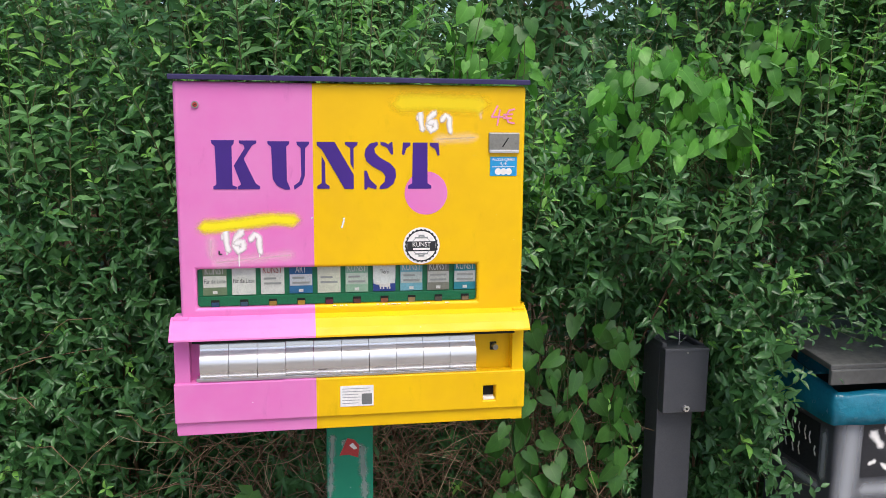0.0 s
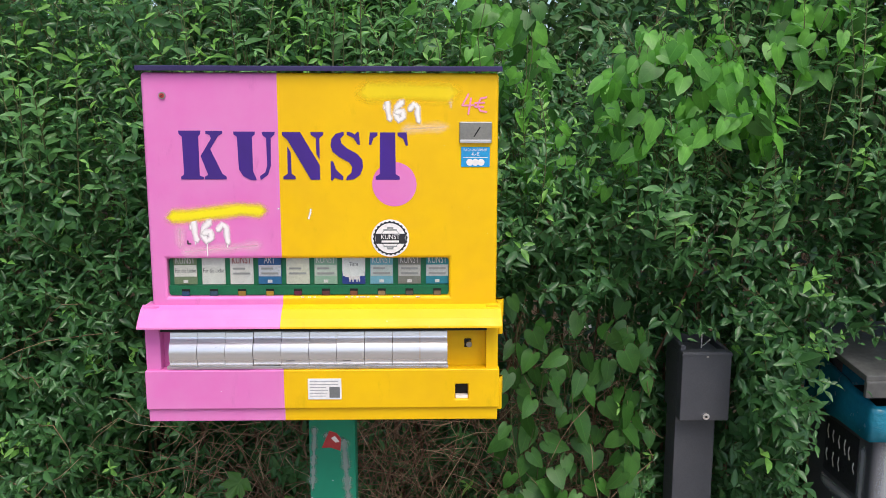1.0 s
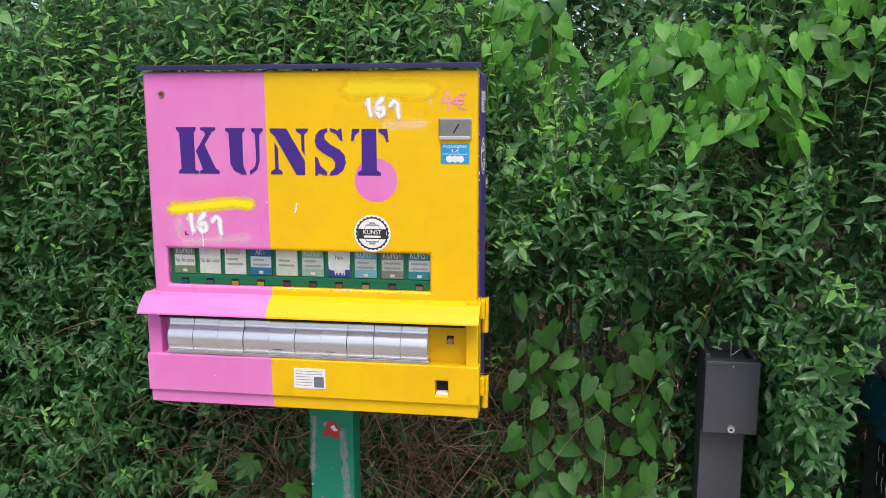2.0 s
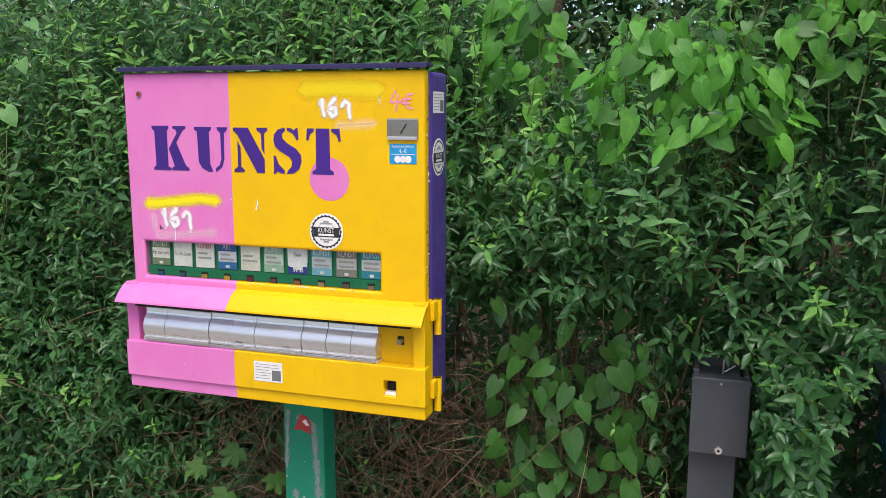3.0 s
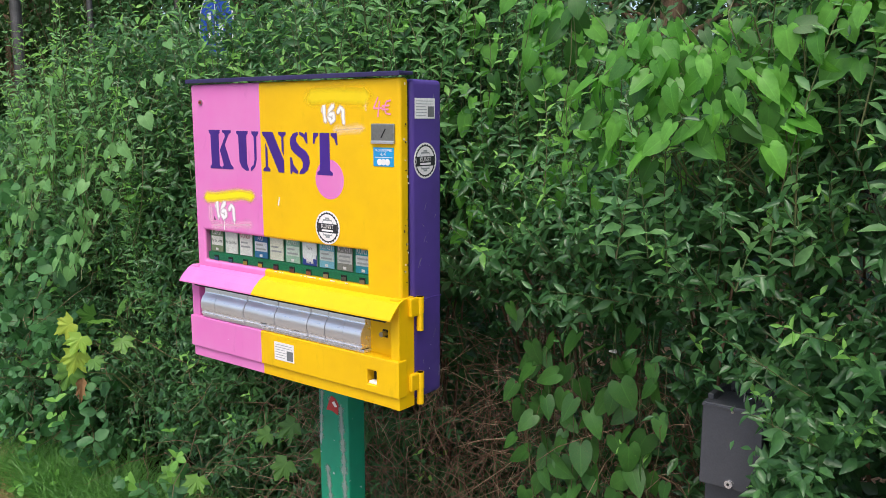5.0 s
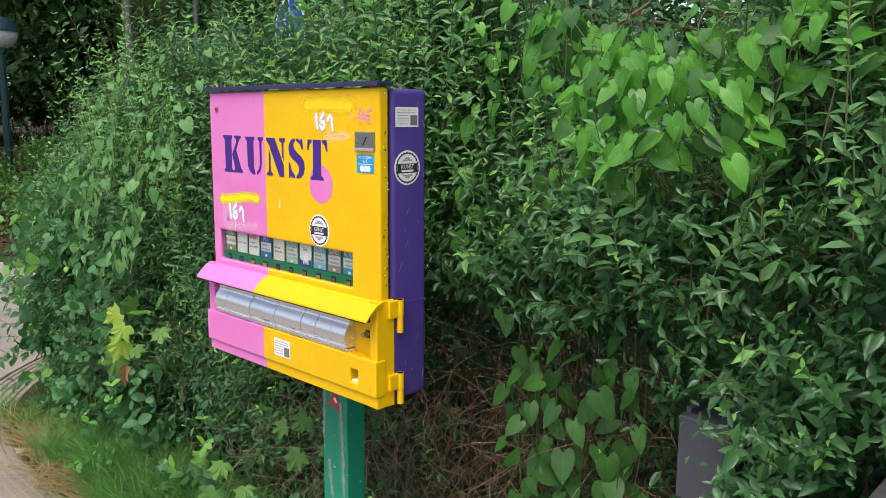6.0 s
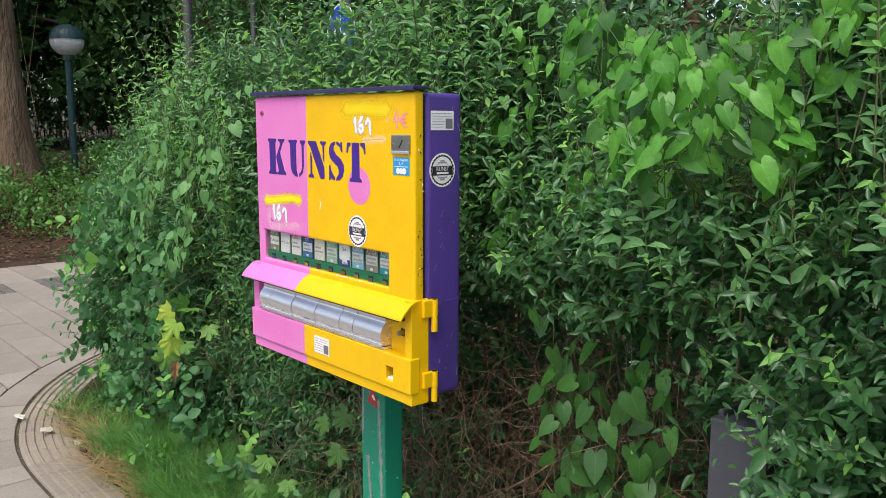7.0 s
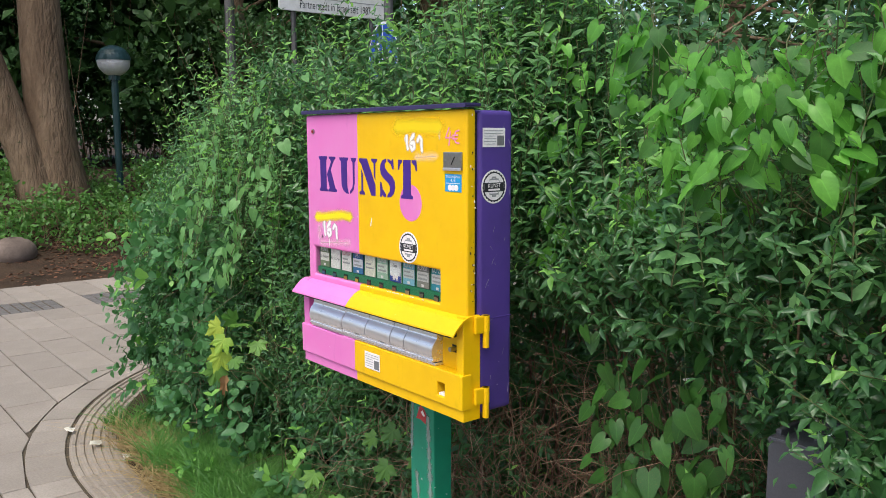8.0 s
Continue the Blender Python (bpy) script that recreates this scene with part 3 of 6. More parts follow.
GLYPHS = {
    "K": [[(205, 343), (310, 343), (308, 358), (298, 368), (298, 543), (318, 550), (316, 560), (210, 560), (210, 548), (225, 538), (222, 370), (208, 358)],
          [(333, 344), (412, 344), (412, 356), (392, 366), (352, 425), (405, 535), (425, 548), (424, 560), (322, 560), (322, 548), (338, 540), (306, 455), (358, 378), (352, 362), (333, 356)]],
    "U": [[(443, 347), (545, 347), (543, 360), (530, 370), (530, 525), (540, 545), (546, 563), (520, 563), (483, 545), (464, 515), (460, 370), (444, 360)],
          [(577, 348), (638, 348), (636, 360), (618, 376), (615, 500), (600, 540), (565, 564), (562, 546), (588, 528), (598, 500), (597, 376), (580, 362)]],
    "N": [[(667, 349), (752, 349), (842, 497), (842, 562), (798, 562), (692, 385), (668, 364)],
          [(690, 412), (706, 440), (707, 535), (726, 548), (726, 560), (668, 560), (668, 548), (689, 535)],
          [(800, 349), (862, 349), (860, 362), (842, 376), (842, 472), (827, 447), (826, 376), (803, 362)]],
    "S": [[(962, 347), (925, 356), (904, 380), (899, 408), (908, 436), (935, 458), (985, 484), (1000, 505), (996, 530), (975, 548), (970, 564), (1008, 560), (1038, 540), (1052, 505), (1048, 472), (1025, 446), (975, 420), (950, 398), (946, 378), (964, 361)],
          [(976, 347), (1000, 351), (1014, 360), (1026, 348), (1034, 349), (1038, 405), (1028, 405), (1008, 375), (977, 361)],
          [(898, 478), (910, 480), (924, 518), (958, 548), (955, 564), (930, 558), (916, 552), (906, 566), (898, 564)]],
    "T": [[(1130, 350), (1202, 350), (1203, 537), (1222, 548), (1222, 562), (1107, 562), (1107, 548), (1127, 537)],
          [(1082, 350), (1118, 350), (1118, 364), (1098, 377), (1088, 406), (1077, 405)],
          [(1213, 350), (1256, 350), (1262, 408), (1252, 410), (1240, 380), (1213, 364)]],
}
PLACE = {"K": -0.2745, "U": -0.1685, "N": -0.0745, "S": 0.0185, "T": 0.0935}
for ch, polys in GLYPHS.items():
    u0 = min(p[0] for poly in polys for p in poly)
    bm = bmesh.new()
    for poly in polys:
        join(bm, sheet_shape(poly, -0.0003, 0.0007, lambda p: (PLACE[ch] + (p[0] - u0) * UX, 1.5235 - (p[1] - 343) * UZ)))
    part("letter", bm, M["letter"], machine, "purple stencilled letter " + ch)
part("dot", disc(0.0435, 0.0004, 56, m=pose(0.1425, -0.0002, 1.4195, 90)), M["pink"], machine, "flat pink dot behind the last letter")

# stickers
def badge(parent, m, r=0.0375):
    """Round sticker: white disc, notched black ring, black banner with pale bars."""
    b = part("round_sticker", disc(r, 0.0006, 48, m=m @ pose(0, -0.0004, 0, 90)), M["white"], parent, "round white sticker with a black ring and banner")
    ring = bmesh.new()
    vs = [[], []]
    for i in range(96):
        a = i * 2 * math.pi / 96
        for k, rr in enumerate((r * 0.80, r * (0.92 if i % 4 < 2 else 0.87))):
            vs[k].append(ring.verts.new((rr * math.cos(a), -0.0009, rr * math.sin(a))))
    for i in range(96):
        j = (i + 1) % 96
        ring.faces.new((vs[0][i], vs[0][j], vs[1][j], vs[1][i]))
    part("ring", moved(ring, m=m), M["black"], b)
    thin = bmesh.new()
    vs = [[thin.verts.new((rr * math.cos(i * math.pi / 24), -0.0009, rr * math.sin(i * math.pi / 24))) for i in range(48)] for rr in (r * 0.50, r * 0.53)]
    for i in range(48):
        j = (i + 1) % 48
        thin.faces.new((vs[0][i], vs[0][j], vs[1][j], vs[1][i]))
    part("inner_ring", moved(thin, m=m), M["grey"], b)
    band = bmesh.new()
    box(-r * 0.78, r * 0.78, -0.0013, -0.0007, -r * 0.30, r * 0.24, 0.0003, 1, band)
    part("banner", moved(band, m=m), M["black"], b)
    bars = bmesh.new()
    box(-r * 0.46, r * 0.46, -0.0017, -0.0012, -r * 0.23, -r * 0.12, 0, 1, bars)
    part("bars", moved(bars, m=m), M["white"], b)
    part("lettering", moved(words("KUNST", r * 0.36, r * 0.98), m=m @ Matrix.Translation((0, -0.0016, r * 0.06))), M["white"], b)
    for s in (1, -1):
        seal = bmesh.new()
        box(-r * 0.36, r * 0.36, -0.0012, -0.0007, s * r * 0.44 - r * 0.04, s * r * 0.44 + r * 0.04, 0, 1, seal)
        box(-r * 0.16, r * 0.16, -0.00125, -0.0007, s * r * 0.55 - r * 0.05, s * r * 0.55 + r * 0.05, 0, 1, seal)
        part("ornament", moved(seal, m=m), M["grey"], b)
    return b


badge(machine, Matrix.Translation((0.1335, 0, 1.3125)))
SIDE = Matrix.Translation((0.348, 0, 0)) @ pose(0, 0, 0, 0, 0, 90)
badge(machine, Matrix.Translation((0.348, 0.078, 1.464)) @ pose(0, 0, 0, 0, 0, 90))


def notice(parent, m, w, h):
    """White information sticker with lines of small print and a dark square code patch."""
    s = part("notice_sticker", moved(box(-w / 2, w / 2, -0.0008, 0, -h / 2, h / 2), m=m), M["white"], parent, "white information sticker with small grey print")
    pr = bmesh.new()
    for i in range(6):
        box(-w * 0.44, w * (0.40 if i < 2 else 0.10 - 0.03 * (i % 3)), -0.0012, -0.0006, h * (0.36 - 0.14 * i) - 0.0006, h * (0.36 - 0.14 * i) + 0.0006, 0, 1, pr)
    part("print_lines", moved(pr, m=m), M["grey"], s)
    part("code_patch", moved(box(w * 0.14, w * 0.45, -0.0012, -0.0006, -h * 0.42, h * 0.10), m=m), plain("code_grey", (0.16, 0.16, 0.16), 0.7), s)
    return s


notice(machine, Matrix.Translation((-0.0005, -0.0192, 1.008)), 0.0675, 0.0435)
notice(machine, Matrix.Translation((0.348, 0.0775, 1.5725)) @ pose(0, 0, 0, 0, 0, 90), 0.066, 0.042)

plate = part("coin_plate", box(0.2695, 0.3335, -0.004, 0.001, 1.5005, 1.5415, 0.0025, 2), M["nickel"], machine, "worn metal coin slot plate")
part("coin_slot", moved(box(-0.0012, 0.0012, -0.0007, 0.0005, -0.011, 0.011), m=Matrix.Translation((0.304, -0.004, 1.5215)) @ pose(0, 0, 0, 0, 33, 0)), M["dark"], plate)
for sx in (0.2755, 0.3285):
    part("screw", disc(0.0038, 0.0016, 14, m=pose(sx, -0.0046, 1.521, 90)), M["nickel"], plate)
part("lower_flange", box(0.271, 0.332, -0.0065, -0.003, 1.5, 1.5065, 0.001), M["steel"], plate)
bl = part("price_sticker", box(0.2735, 0.3295, -0.001, 0.0002, 1.4535, 1.4925), M["blue"], machine, "blue price sticker with three pale coins")
part("heading", moved(words("PACKUNGSPREIS", 0.007, 0.046), 0.3015, -0.0014, 1.4865), M["white"], bl)
part("price", moved(words("4,-€", 0.010, 0.016), 0.3015, -0.0014, 1.4785), M["white"], bl)
part("rule", box(0.2775, 0.3255, -0.0014, -0.0008, 1.4715, 1.4728), M["white"], bl)
for k in range(3):
    part("coin", disc(0.0068, 0.0006, 20, m=pose(0.2905 + 0.011 * k, -0.0012 - 0.0001 * k, 1.4625, 90)), M["white"], bl)

lock = part("lock", disc(0.0068, 0.004, 20, m=pose(-0.3013, -0.001, 1.590, 90)), M["nickel"], machine, "small round door lock")
part("keyhole", disc(0.0045, 0.0012, 14, m=pose(-0.3013, -0.0036, 1.590, 90)), M["red"], lock)
part("key_slit", moved(box(-0.003, 0.003, -0.0004, 0.0004, -0.0007, 0.0007), m=Matrix.Translation((-0.3013, -0.0044, 1.590)) @ pose(0, 0, 0, 0, -25, 0)), M["dark"], lock)
hole = part("knob_opening", box(0.2825, 0.297, 0.0105, 0.0135, 1.085, 1.103, 0.0015), M["dark"], machine, "dark opening round the return knob")
part("knob", disc(0.0058, 0.016, 18, m=pose(0.2915, 0.004, 1.0945, 90)), M["nickel"], hole, "steel coin return knob")
part("side_knob", disc(0.016, 0.012, 20, m=pose(-0.352, 0.070, 1.070, 0, 90, 0)), M["purple"], machine, "purple lock cap on the side")

# hinges
for z0, z1 in ((1.104, 1.178), (0.941, 1.012)):
    bm = box(0.350, 0.360, 0.016, 0.052, z0 + 0.034, z1, 0.003)
    disc(0.0075, z1 - z0, 14, bm, pose(0.357, 0.048, (z0 + z1) / 2))
    disc(0.0085, 0.036, 14, bm, pose(0.357, 0.048, z1 - 0.018))
    part("hinge", bm, M["yellow"], machine, "yellow painted hinge")

# scratches on the purple side, and its pressed seam
part("side_seam", box(0.3478, 0.3490, 0.040, 0.132, 1.1655, 1.1680, 0.0004, 1), M["purple"], machine, "pressed seam across the side")
scr = sprayed("pale_scratch", (0.42, 0.38, 0.50), 0.2, 0.7)
rs = random.Random(23)
for k in range(16):
    y, z = rs.uniform(0.045, 0.128), rs.uniform(0.97, 1.60)
    dy, dz = rs.uniform(-0.010, 0.010), rs.uniform(-0.022, 0.022)
    sc = stroke([(y, z), (y + dy * 0.6, z + dz * 0.5), (y + dy, z + dz)], rs.uniform(0.0012, 0.0028), 0, 0.3, k)
    for v in sc.verts:
        v.co = Vector((0.3484, v.co.x, v.co.z))
    part("scratch", sc, scr, machine, "pale scratch in the purple paint")

# graffiti and handwriting
F = -0.0004
part("spray_bar", stroke([(-0.292, 1.356), (-0.255, 1.358), (-0.20, 1.365), (-0.16, 1.370), (-0.122, 1.367)], 0.041, F, 0.06), M["yellowspray"], machine, "bright yellow spray paint bar")
part("spray_bar", stroke([(0.092, 1.598), (0.15, 1.600), (0.25, 1.596)], 0.058, F, 0.05), M["yellowthin"], machine, "thin yellow spray paint patch")


def tagline(x, z, k, mat, drips):
    up = 0
    one = [(0, 0.030), (0.004, 0.034), (0.0045, 0.042), (0.006, 0.020), (0.009, 0.006)]
    six = [(0.034, 0.040), (0.024, 0.030), (0.021, 0.015), (0.028, 0.004), (0.037, 0.010), (0.035, 0.022), (0.024, 0.020)]
    last = [(0.050, 0.026), (0.058, 0.036), (0.066, 0.030), (0.066, 0.016), (0.068, 0.002)]
    lo = [0.008, 0.009, 0.008]
    for pts, w in zip((one, six, last), lo):
        up += 0.00045
        part("graffiti_stroke", stroke([(x + px * k, z + pz * k) for px, pz in pts], w * k * 2.2, F - 0.0002 - up, 0.12), mat, machine, "white spray paint figure")
    for px, l in drips:
        part("paint_drip", stroke([(x + px * k, z + 0.006 * k), (x + px * k, z - l)], 0.004, F - 0.0001, 0.2), mat, machine)


tagline(-0.257, 1.3035, 1.04, M["whitespray"], ((0.028, 0.026), (0.066, 0.008), (0.006, 0.002)))
tagline(0.126, 1.5405, 0.95, M["whitespray"], ())
part("spray_haze", stroke([(-0.27, 1.286), (-0.20, 1.292), (-0.13, 1.298)], 0.034, F, 0.2), M["whitehaze"], machine, "thin white overspray")
part("spray_haze", stroke([(0.165, 1.527), (0.24, 1.531)], 0.030, F, 0.2), M["whitehaze"], machine, "thin white overspray")
part("spray_haze", stroke([(-0.28, 1.33), (-0.28, 1.30)], 0.03, F + 0.0002, 0.2), M["whitehaze"], machine, "thin white overspray")
part("spray_haze", stroke([(0.252, 1.605), (0.253, 1.57)], 0.012, F, 0.2), M["whitehaze"], machine, "thin white overspray")
for n_, pts in enumerate(([(0.287, 1.594), (0.275, 1.572), (0.298, 1.573)], [(0.292, 1.586), (0.287, 1.556)], [(0.322, 1.588), (0.311, 1.586), (0.305, 1.574), (0.310, 1.562), (0.322, 1.560)], [(0.300, 1.577), (0.318, 1.578)], [(0.300, 1.570), (0.316, 1.570)])):
    part("price_stroke", stroke(pts, 0.0040, F - 0.0003 * n_, 0.1), M["pinkink"], machine, "pink hand-painted price 4 €")
part("chip", stroke([(-0.027, 1.352), (-0.023, 1.364), (-0.0225, 1.370)], 0.0055, F, 0.3), M["whitespray"], machine, "pale paint chip")
part("chip", stroke([(-0.0865, 1.371), (-0.0845, 1.372)], 0.004, F, 0.3), M["whitespray"], machine, "pale paint chip")
part("chip", stroke([(-0.2655, 1.3075), (-0.2655, 1.302), (-0.261, 1.302)], 0.003, F - 0.0003, 0.1), M["black"], machine, "small black mark")
rd = random.Random(11)
for i in range(46):
    # flaked paint along the door's right edge and the window sill
    if i < 30:
        x, z, w, h, y = 0.347, rd.choice((rd.uniform(1.19, 1.62), rd.uniform(1.2, 1.33))), 0.003, rd.uniform(0.001, 0.006), rd.uniform(0.010, 0.025)
        part("paint_flake", box(x - 0.0025, x + 0.0003, y, y + rd.uniform(0.001, 0.003), z, z + h), M["dark"] if i % 3 else M["white"], machine)
    else:
        x = rd.uniform(-0.05, 0.20)
        part("paint_flake", box(x, x + rd.uniform(0.002, 0.009), -0.0006, 0.0, 1.1945 - 0.002, 1.1945), M["white"], machine)

# ---- green post ----
post = thing("green_post", "green painted steel post with grey scuffs behind the vending machine", "post", at=(0, 0, 0))
bm = box(-0.058, 0.046, 0.143, 0.203, 0.0, 1.50, 0.004, 2)
part("shaft", bm, M["green"], post)
part("base_plate", box(-0.10, 0.09, 0.11, 0.24, 0.045, 0.058, 0.003), M["green"], post)
rd = random.Random(3)
for pts, w in (([(0.02, 0.83), (0.028, 0.70), (0.033, 0.55)], 0.016), ([(-0.045, 0.86), (-0.052, 0.72)], 0.012), ([(-0.03, 0.66), (-0.012, 0.50), (-0.008, 0.42)], 0.014), ([(-0.02, 0.845), (0.012, 0.835)], 0.013)):
    part("scuff", stroke(pts, w * 1.7, 0.1418, 0.5), sprayed("grey_scuff", (0.30, 0.36, 0.33), 0.1, 0.6), post, "grey scuffed streak")
part("torn_sticker", sheet_shape([(-0.030, 0.815), (-0.012, 0.855), (0.004, 0.850), (0.014, 0.836), (0.012, 0.808), (-0.010, 0.816)], 0.1425, 0.0012), M["red"], post, "torn red sticker")
part("sticker_fold", sheet_shape([(-0.008, 0.838), (0.000, 0.844), (0.010, 0.830), (0.002, 0.828)], 0.1410, 0.0008), M["white"], post)

# ---- dark bag dispenser on its post ----
disp = thing("dispenser_post", "anthracite metal dispenser box on a slim square post", "dispenser", at=(0.009, -0.005, 0))
part("shaft", box(0.848, 0.953, 0.425, 0.505, 0.0, 0.955, 0.003), M["anthracite"], disp)
cov = part("cover", holed([0.847, 0.974], [0.7785, 0.9605], set(), 0.388, 0.420), M["anthracite"], disp, "sloping anthracite front cover")
soften(cov, 0.003, 2)
part("cover_fold", box(0.846, 0.975, 0.3865, 0.4225, 0.951, 0.9565, 0.001), M["anthracite"], disp)
shell = bmesh.new()
box(0.849, 0.862, 0.412, 0.53, 0.782, 0.972, 0.002, 1, shell)
box(0.960, 0.971, 0.412, 0.532, 0.782, 0.965, 0.002, 1, shell)
box(0.850, 0.970, 0.522, 0.537, 0.784, 0.975, 0.002, 1, shell)
part("shell", shell, M["anthracite"], disp)
part("inside", box(0.858, 0.962, 0.506, 0.521, 0.80, 0.950), M["dark"], disp)
lk = part("lock", disc(0.0085, 0.010, 18, m=pose(0.9125, 0.384, 0.793, 90)), M["steel"], disp, "shiny round cam lock")
part("keyhole", disc(0.003, 0.002, 10, m=pose(0.9125, 0.3785, 0.793, 90)), M["dark"], lk)
part("rivet", disc(0.003, 0.002, 10, m=pose(0.911, 0.3868, 0.949, 90)), M["nickel"], disp)
pin = bmesh.new()
disc(0.002, 0.06, 8, pin, pose(0.915, 0.45, 0.972))
disc(0.0018, 0.03, 8, pin, pose(0.93, 0.46, 0.965, 0, 60, 20))
part("wire", pin, M["steel"], disp, "bent wire holder sticking out of the top")

# ---- litter bin with liner ----
lb = thing("litter_bin", "dark metal litter bin with a roof and spray-painted sides", "litter bin", at=(0, 0, 0))
bx0, bx1, by0, by1 = 1.303, 1.72, 0.27, 0.60
body_ = holed([bx0, bx1], [0.12, 0.80], set(), by0, by1)
soften(part("body", body_, M["anthracite"], lb), 0.012, 3)
part("foot", box(bx0 + 0.15, bx1 - 0.15, by0 + 0.1, by1 - 0.1, 0.0, 0.13, 0.004), M["anthracite"], lb)
roof = box(bx0 - 0.045, bx1 + 0.03, by0 - 0.02, by1 + 0.03, 0.925, 0.942, 0.004)
for v in roof.verts:
    v.co.z += (v.co.y - by0) * 0.10
part("roof", roof, surface("weathered_roof", (0.075, 0.073, 0.072), (0.11, 0.108, 0.105), 0.5, 8, 60), lb, "grey weathered roof panel")
for sx in (bx0 + 0.02, bx1 - 0.05):
    part("bracket", box(sx, sx + 0.03, by1 - 0.06, by1 - 0.03, 0.79, 0.96, 0.003), M["anthracite"], lb)
part("mouth", box(bx0 + 0.01, bx1 - 0.01, by0 + 0.012, by1 - 0.01, 0.80, 0.806), M["dark"], lb)
wsp = M["whitespray"]


def on_side(bm, x):
    """Turns a stroke drawn in (y, z) onto the bin's side face."""
    for v in bm.verts:
        v.co = Vector((x, v.co.x, v.co.z))
    return bm


silver = sprayed("silver_spray", (0.55, 0.56, 0.60), 0.0, 0.55)
# silver spray round the edges of black stencilled fields, with white marks inside them
for q, w_ in (([(0.335, 0.775), (0.50, 0.770)], 0.05), ([(0.315, 0.72), (0.315, 0.60)], 0.045), ([(0.335, 0.565), (0.50, 0.565)], 0.045)):
    part("spray_haze", on_side(stroke(q, w_, 0), bx0 - 0.0007), silver, lb, "silver spray haze")
part("stencil_field", box(bx0 - 0.0012, bx0 - 0.0004, 0.335, 0.505, 0.595, 0.745), M["black"], lb, "black stencilled field")
for k, (y, z, h) in enumerate(((0.49, 0.708, 0.034), (0.462, 0.703, 0.028), (0.430, 0.700, 0.030), (0.400, 0.697, 0.036), (0.378, 0.69, 0.03), (0.490, 0.642, 0.030), (0.455, 0.640, 0.036), (0.425, 0.640, 0.034), (0.352, 0.660, 0.024))):
    part("graffiti_bar", on_side(stroke([(y, z + h / 2), (y + 0.003, z), (y - 0.004, z - h / 2)], 0.011, 0, 0.3, k), bx0 - 0.0022), wsp, lb, "white spray paint mark")
for q, w_ in (([(1.355, 0.76), (1.345, 0.56)], 0.10), ([(1.40, 0.575), (1.66, 0.57)], 0.07), ([(1.40, 0.775), (1.66, 0.775)], 0.05)):
    part("spray_haze", stroke(q, w_, by0 - 0.0007), silver, lb, "silver spray haze")
part("stencil_field", box(1.385, 1.62, by0 - 0.0012, by0 - 0.0004, 0.61, 0.762), M["black"], lb, "black stencilled field")
for k, (q, w_) in enumerate((([(1.415, 0.735), (1.44, 0.70)], 0.035), ([(1.455, 0.748), (1.50, 0.735)], 0.03), ([(1.47, 0.70), (1.52, 0.69)], 0.025), ([(1.41, 0.65), (1.425, 0.655)], 0.02), ([(1.45, 0.645), (1.465, 0.632)], 0.026), ([(1.50, 0.65), (1.53, 0.64)], 0.02))):
    part("graffiti_patch", stroke(q, w_, by0 - 0.0022, 0.5, k), wsp, lb, "white spray paint patch")
part("fascia", box(bx0 - 0.045, bx1 + 0.03, by0 - 0.024, by0 - 0.010, 0.884, 0.926, 0.004), surface("weathered_fascia", (0.08, 0.078, 0.076), (0.12, 0.117, 0.115), 0.5, 8, 60), lb, "grey weathered front edge of the roof")

liner = thing("bin_liner", "crumpled teal plastic bin liner folded over the bin's rim", "bin liner", at=(0, 0, 0))
lv, lf = [], []
loop = []
for (ax, ay), (bx_, by_) in zip(((bx0, by1), (bx0, by0), (bx1, by0), (bx1, by1)), ((bx0, by0), (bx1, by0), (bx1, by1), (bx0, by1))):
    loop += [(ax + (bx_ - ax) * i / 16, ay + (by_ - ay) * i / 16) for i in range(16)]
mx, my = (bx0 + bx1) / 2, (by0 + by1) / 2
for k, (off, z) in enumerate(((-0.10, 0.60), (-0.02, 0.79), (-0.004, 0.852), (0.010, 0.858), (0.016, 0.84), (0.017, 0.80), (0.020, 0.768))):
    for i, (x, y) in enumerate(loop):
        d = Vector((x - mx, y - my)).normalized()
        o = off + 0.013 * noise.noise((x * 14, y * 14, k * 0.8))
        sag = 0.03 * noise.noise((x * 7, y * 7, 3)) if k >= 5 else 0.012 * noise.noise((x * 9, y * 9, 7))
        lv.append((x + d.x * o * 1.2, y + d.y * o * 1.2, z + sag + (0.05 * max(0, (y - by0) / 0.3) if 1 < k < 5 else 0)))
n = len(loop)
for k in range(6):
    for i in range(n):
        j = (i + 1) % n
        lf.append((k * n + i, k * n + j, k * n + n + j, k * n + n + i))
lin = bulk("liner_sheet", lv, lf, [M["bag"]], parent=liner)
sd = lin.modifiers.new("thickness", "SOLIDIFY")
sd.thickness = 0.001

# ---- lamp, poles, signs beyond the hedge ----
lx, ly = 1.717 - 0.952 * 14.6, -1.174 + 0.305 * 14.6
lz = rise(lx, ly)
lampo = thing("park_lamp", "dark green park lamp with a half white globe", "park lamp", at=(0, 0, 0))
part("pole", disc(0.055, 2.6, 16, m=pose(lx, ly, 1.25)), M["lampgreen"], lampo)
top = ball(0.268, Matrix.Translation((lx, ly, 2.80)) @ Matrix.Diagonal((1, 1, 0.92, 1)), 28, 18)
low_ = ball(0.255, Matrix.Translation((lx, ly, 2.79)) @ Matrix.Diagonal((1, 1, 0.92, 1)), 28, 18)
bmesh.ops.bisect_plane(top, geom=top.verts[:] + top.edges[:] + top.faces[:], plane_co=(0, 0, 2.805), plane_no=(0, 0, -1), clear_outer=True)
part("hood", top, M["lampgreen"], lampo, "dark green upper half")
part("globe", low_, M["globe"], lampo, "white lower half")
part("collar", disc(0.09, 0.10, 16, m=pose(lx, ly, 2.545)), M["lampgreen"], lampo)

px_, py_ = -9.5, 4.05
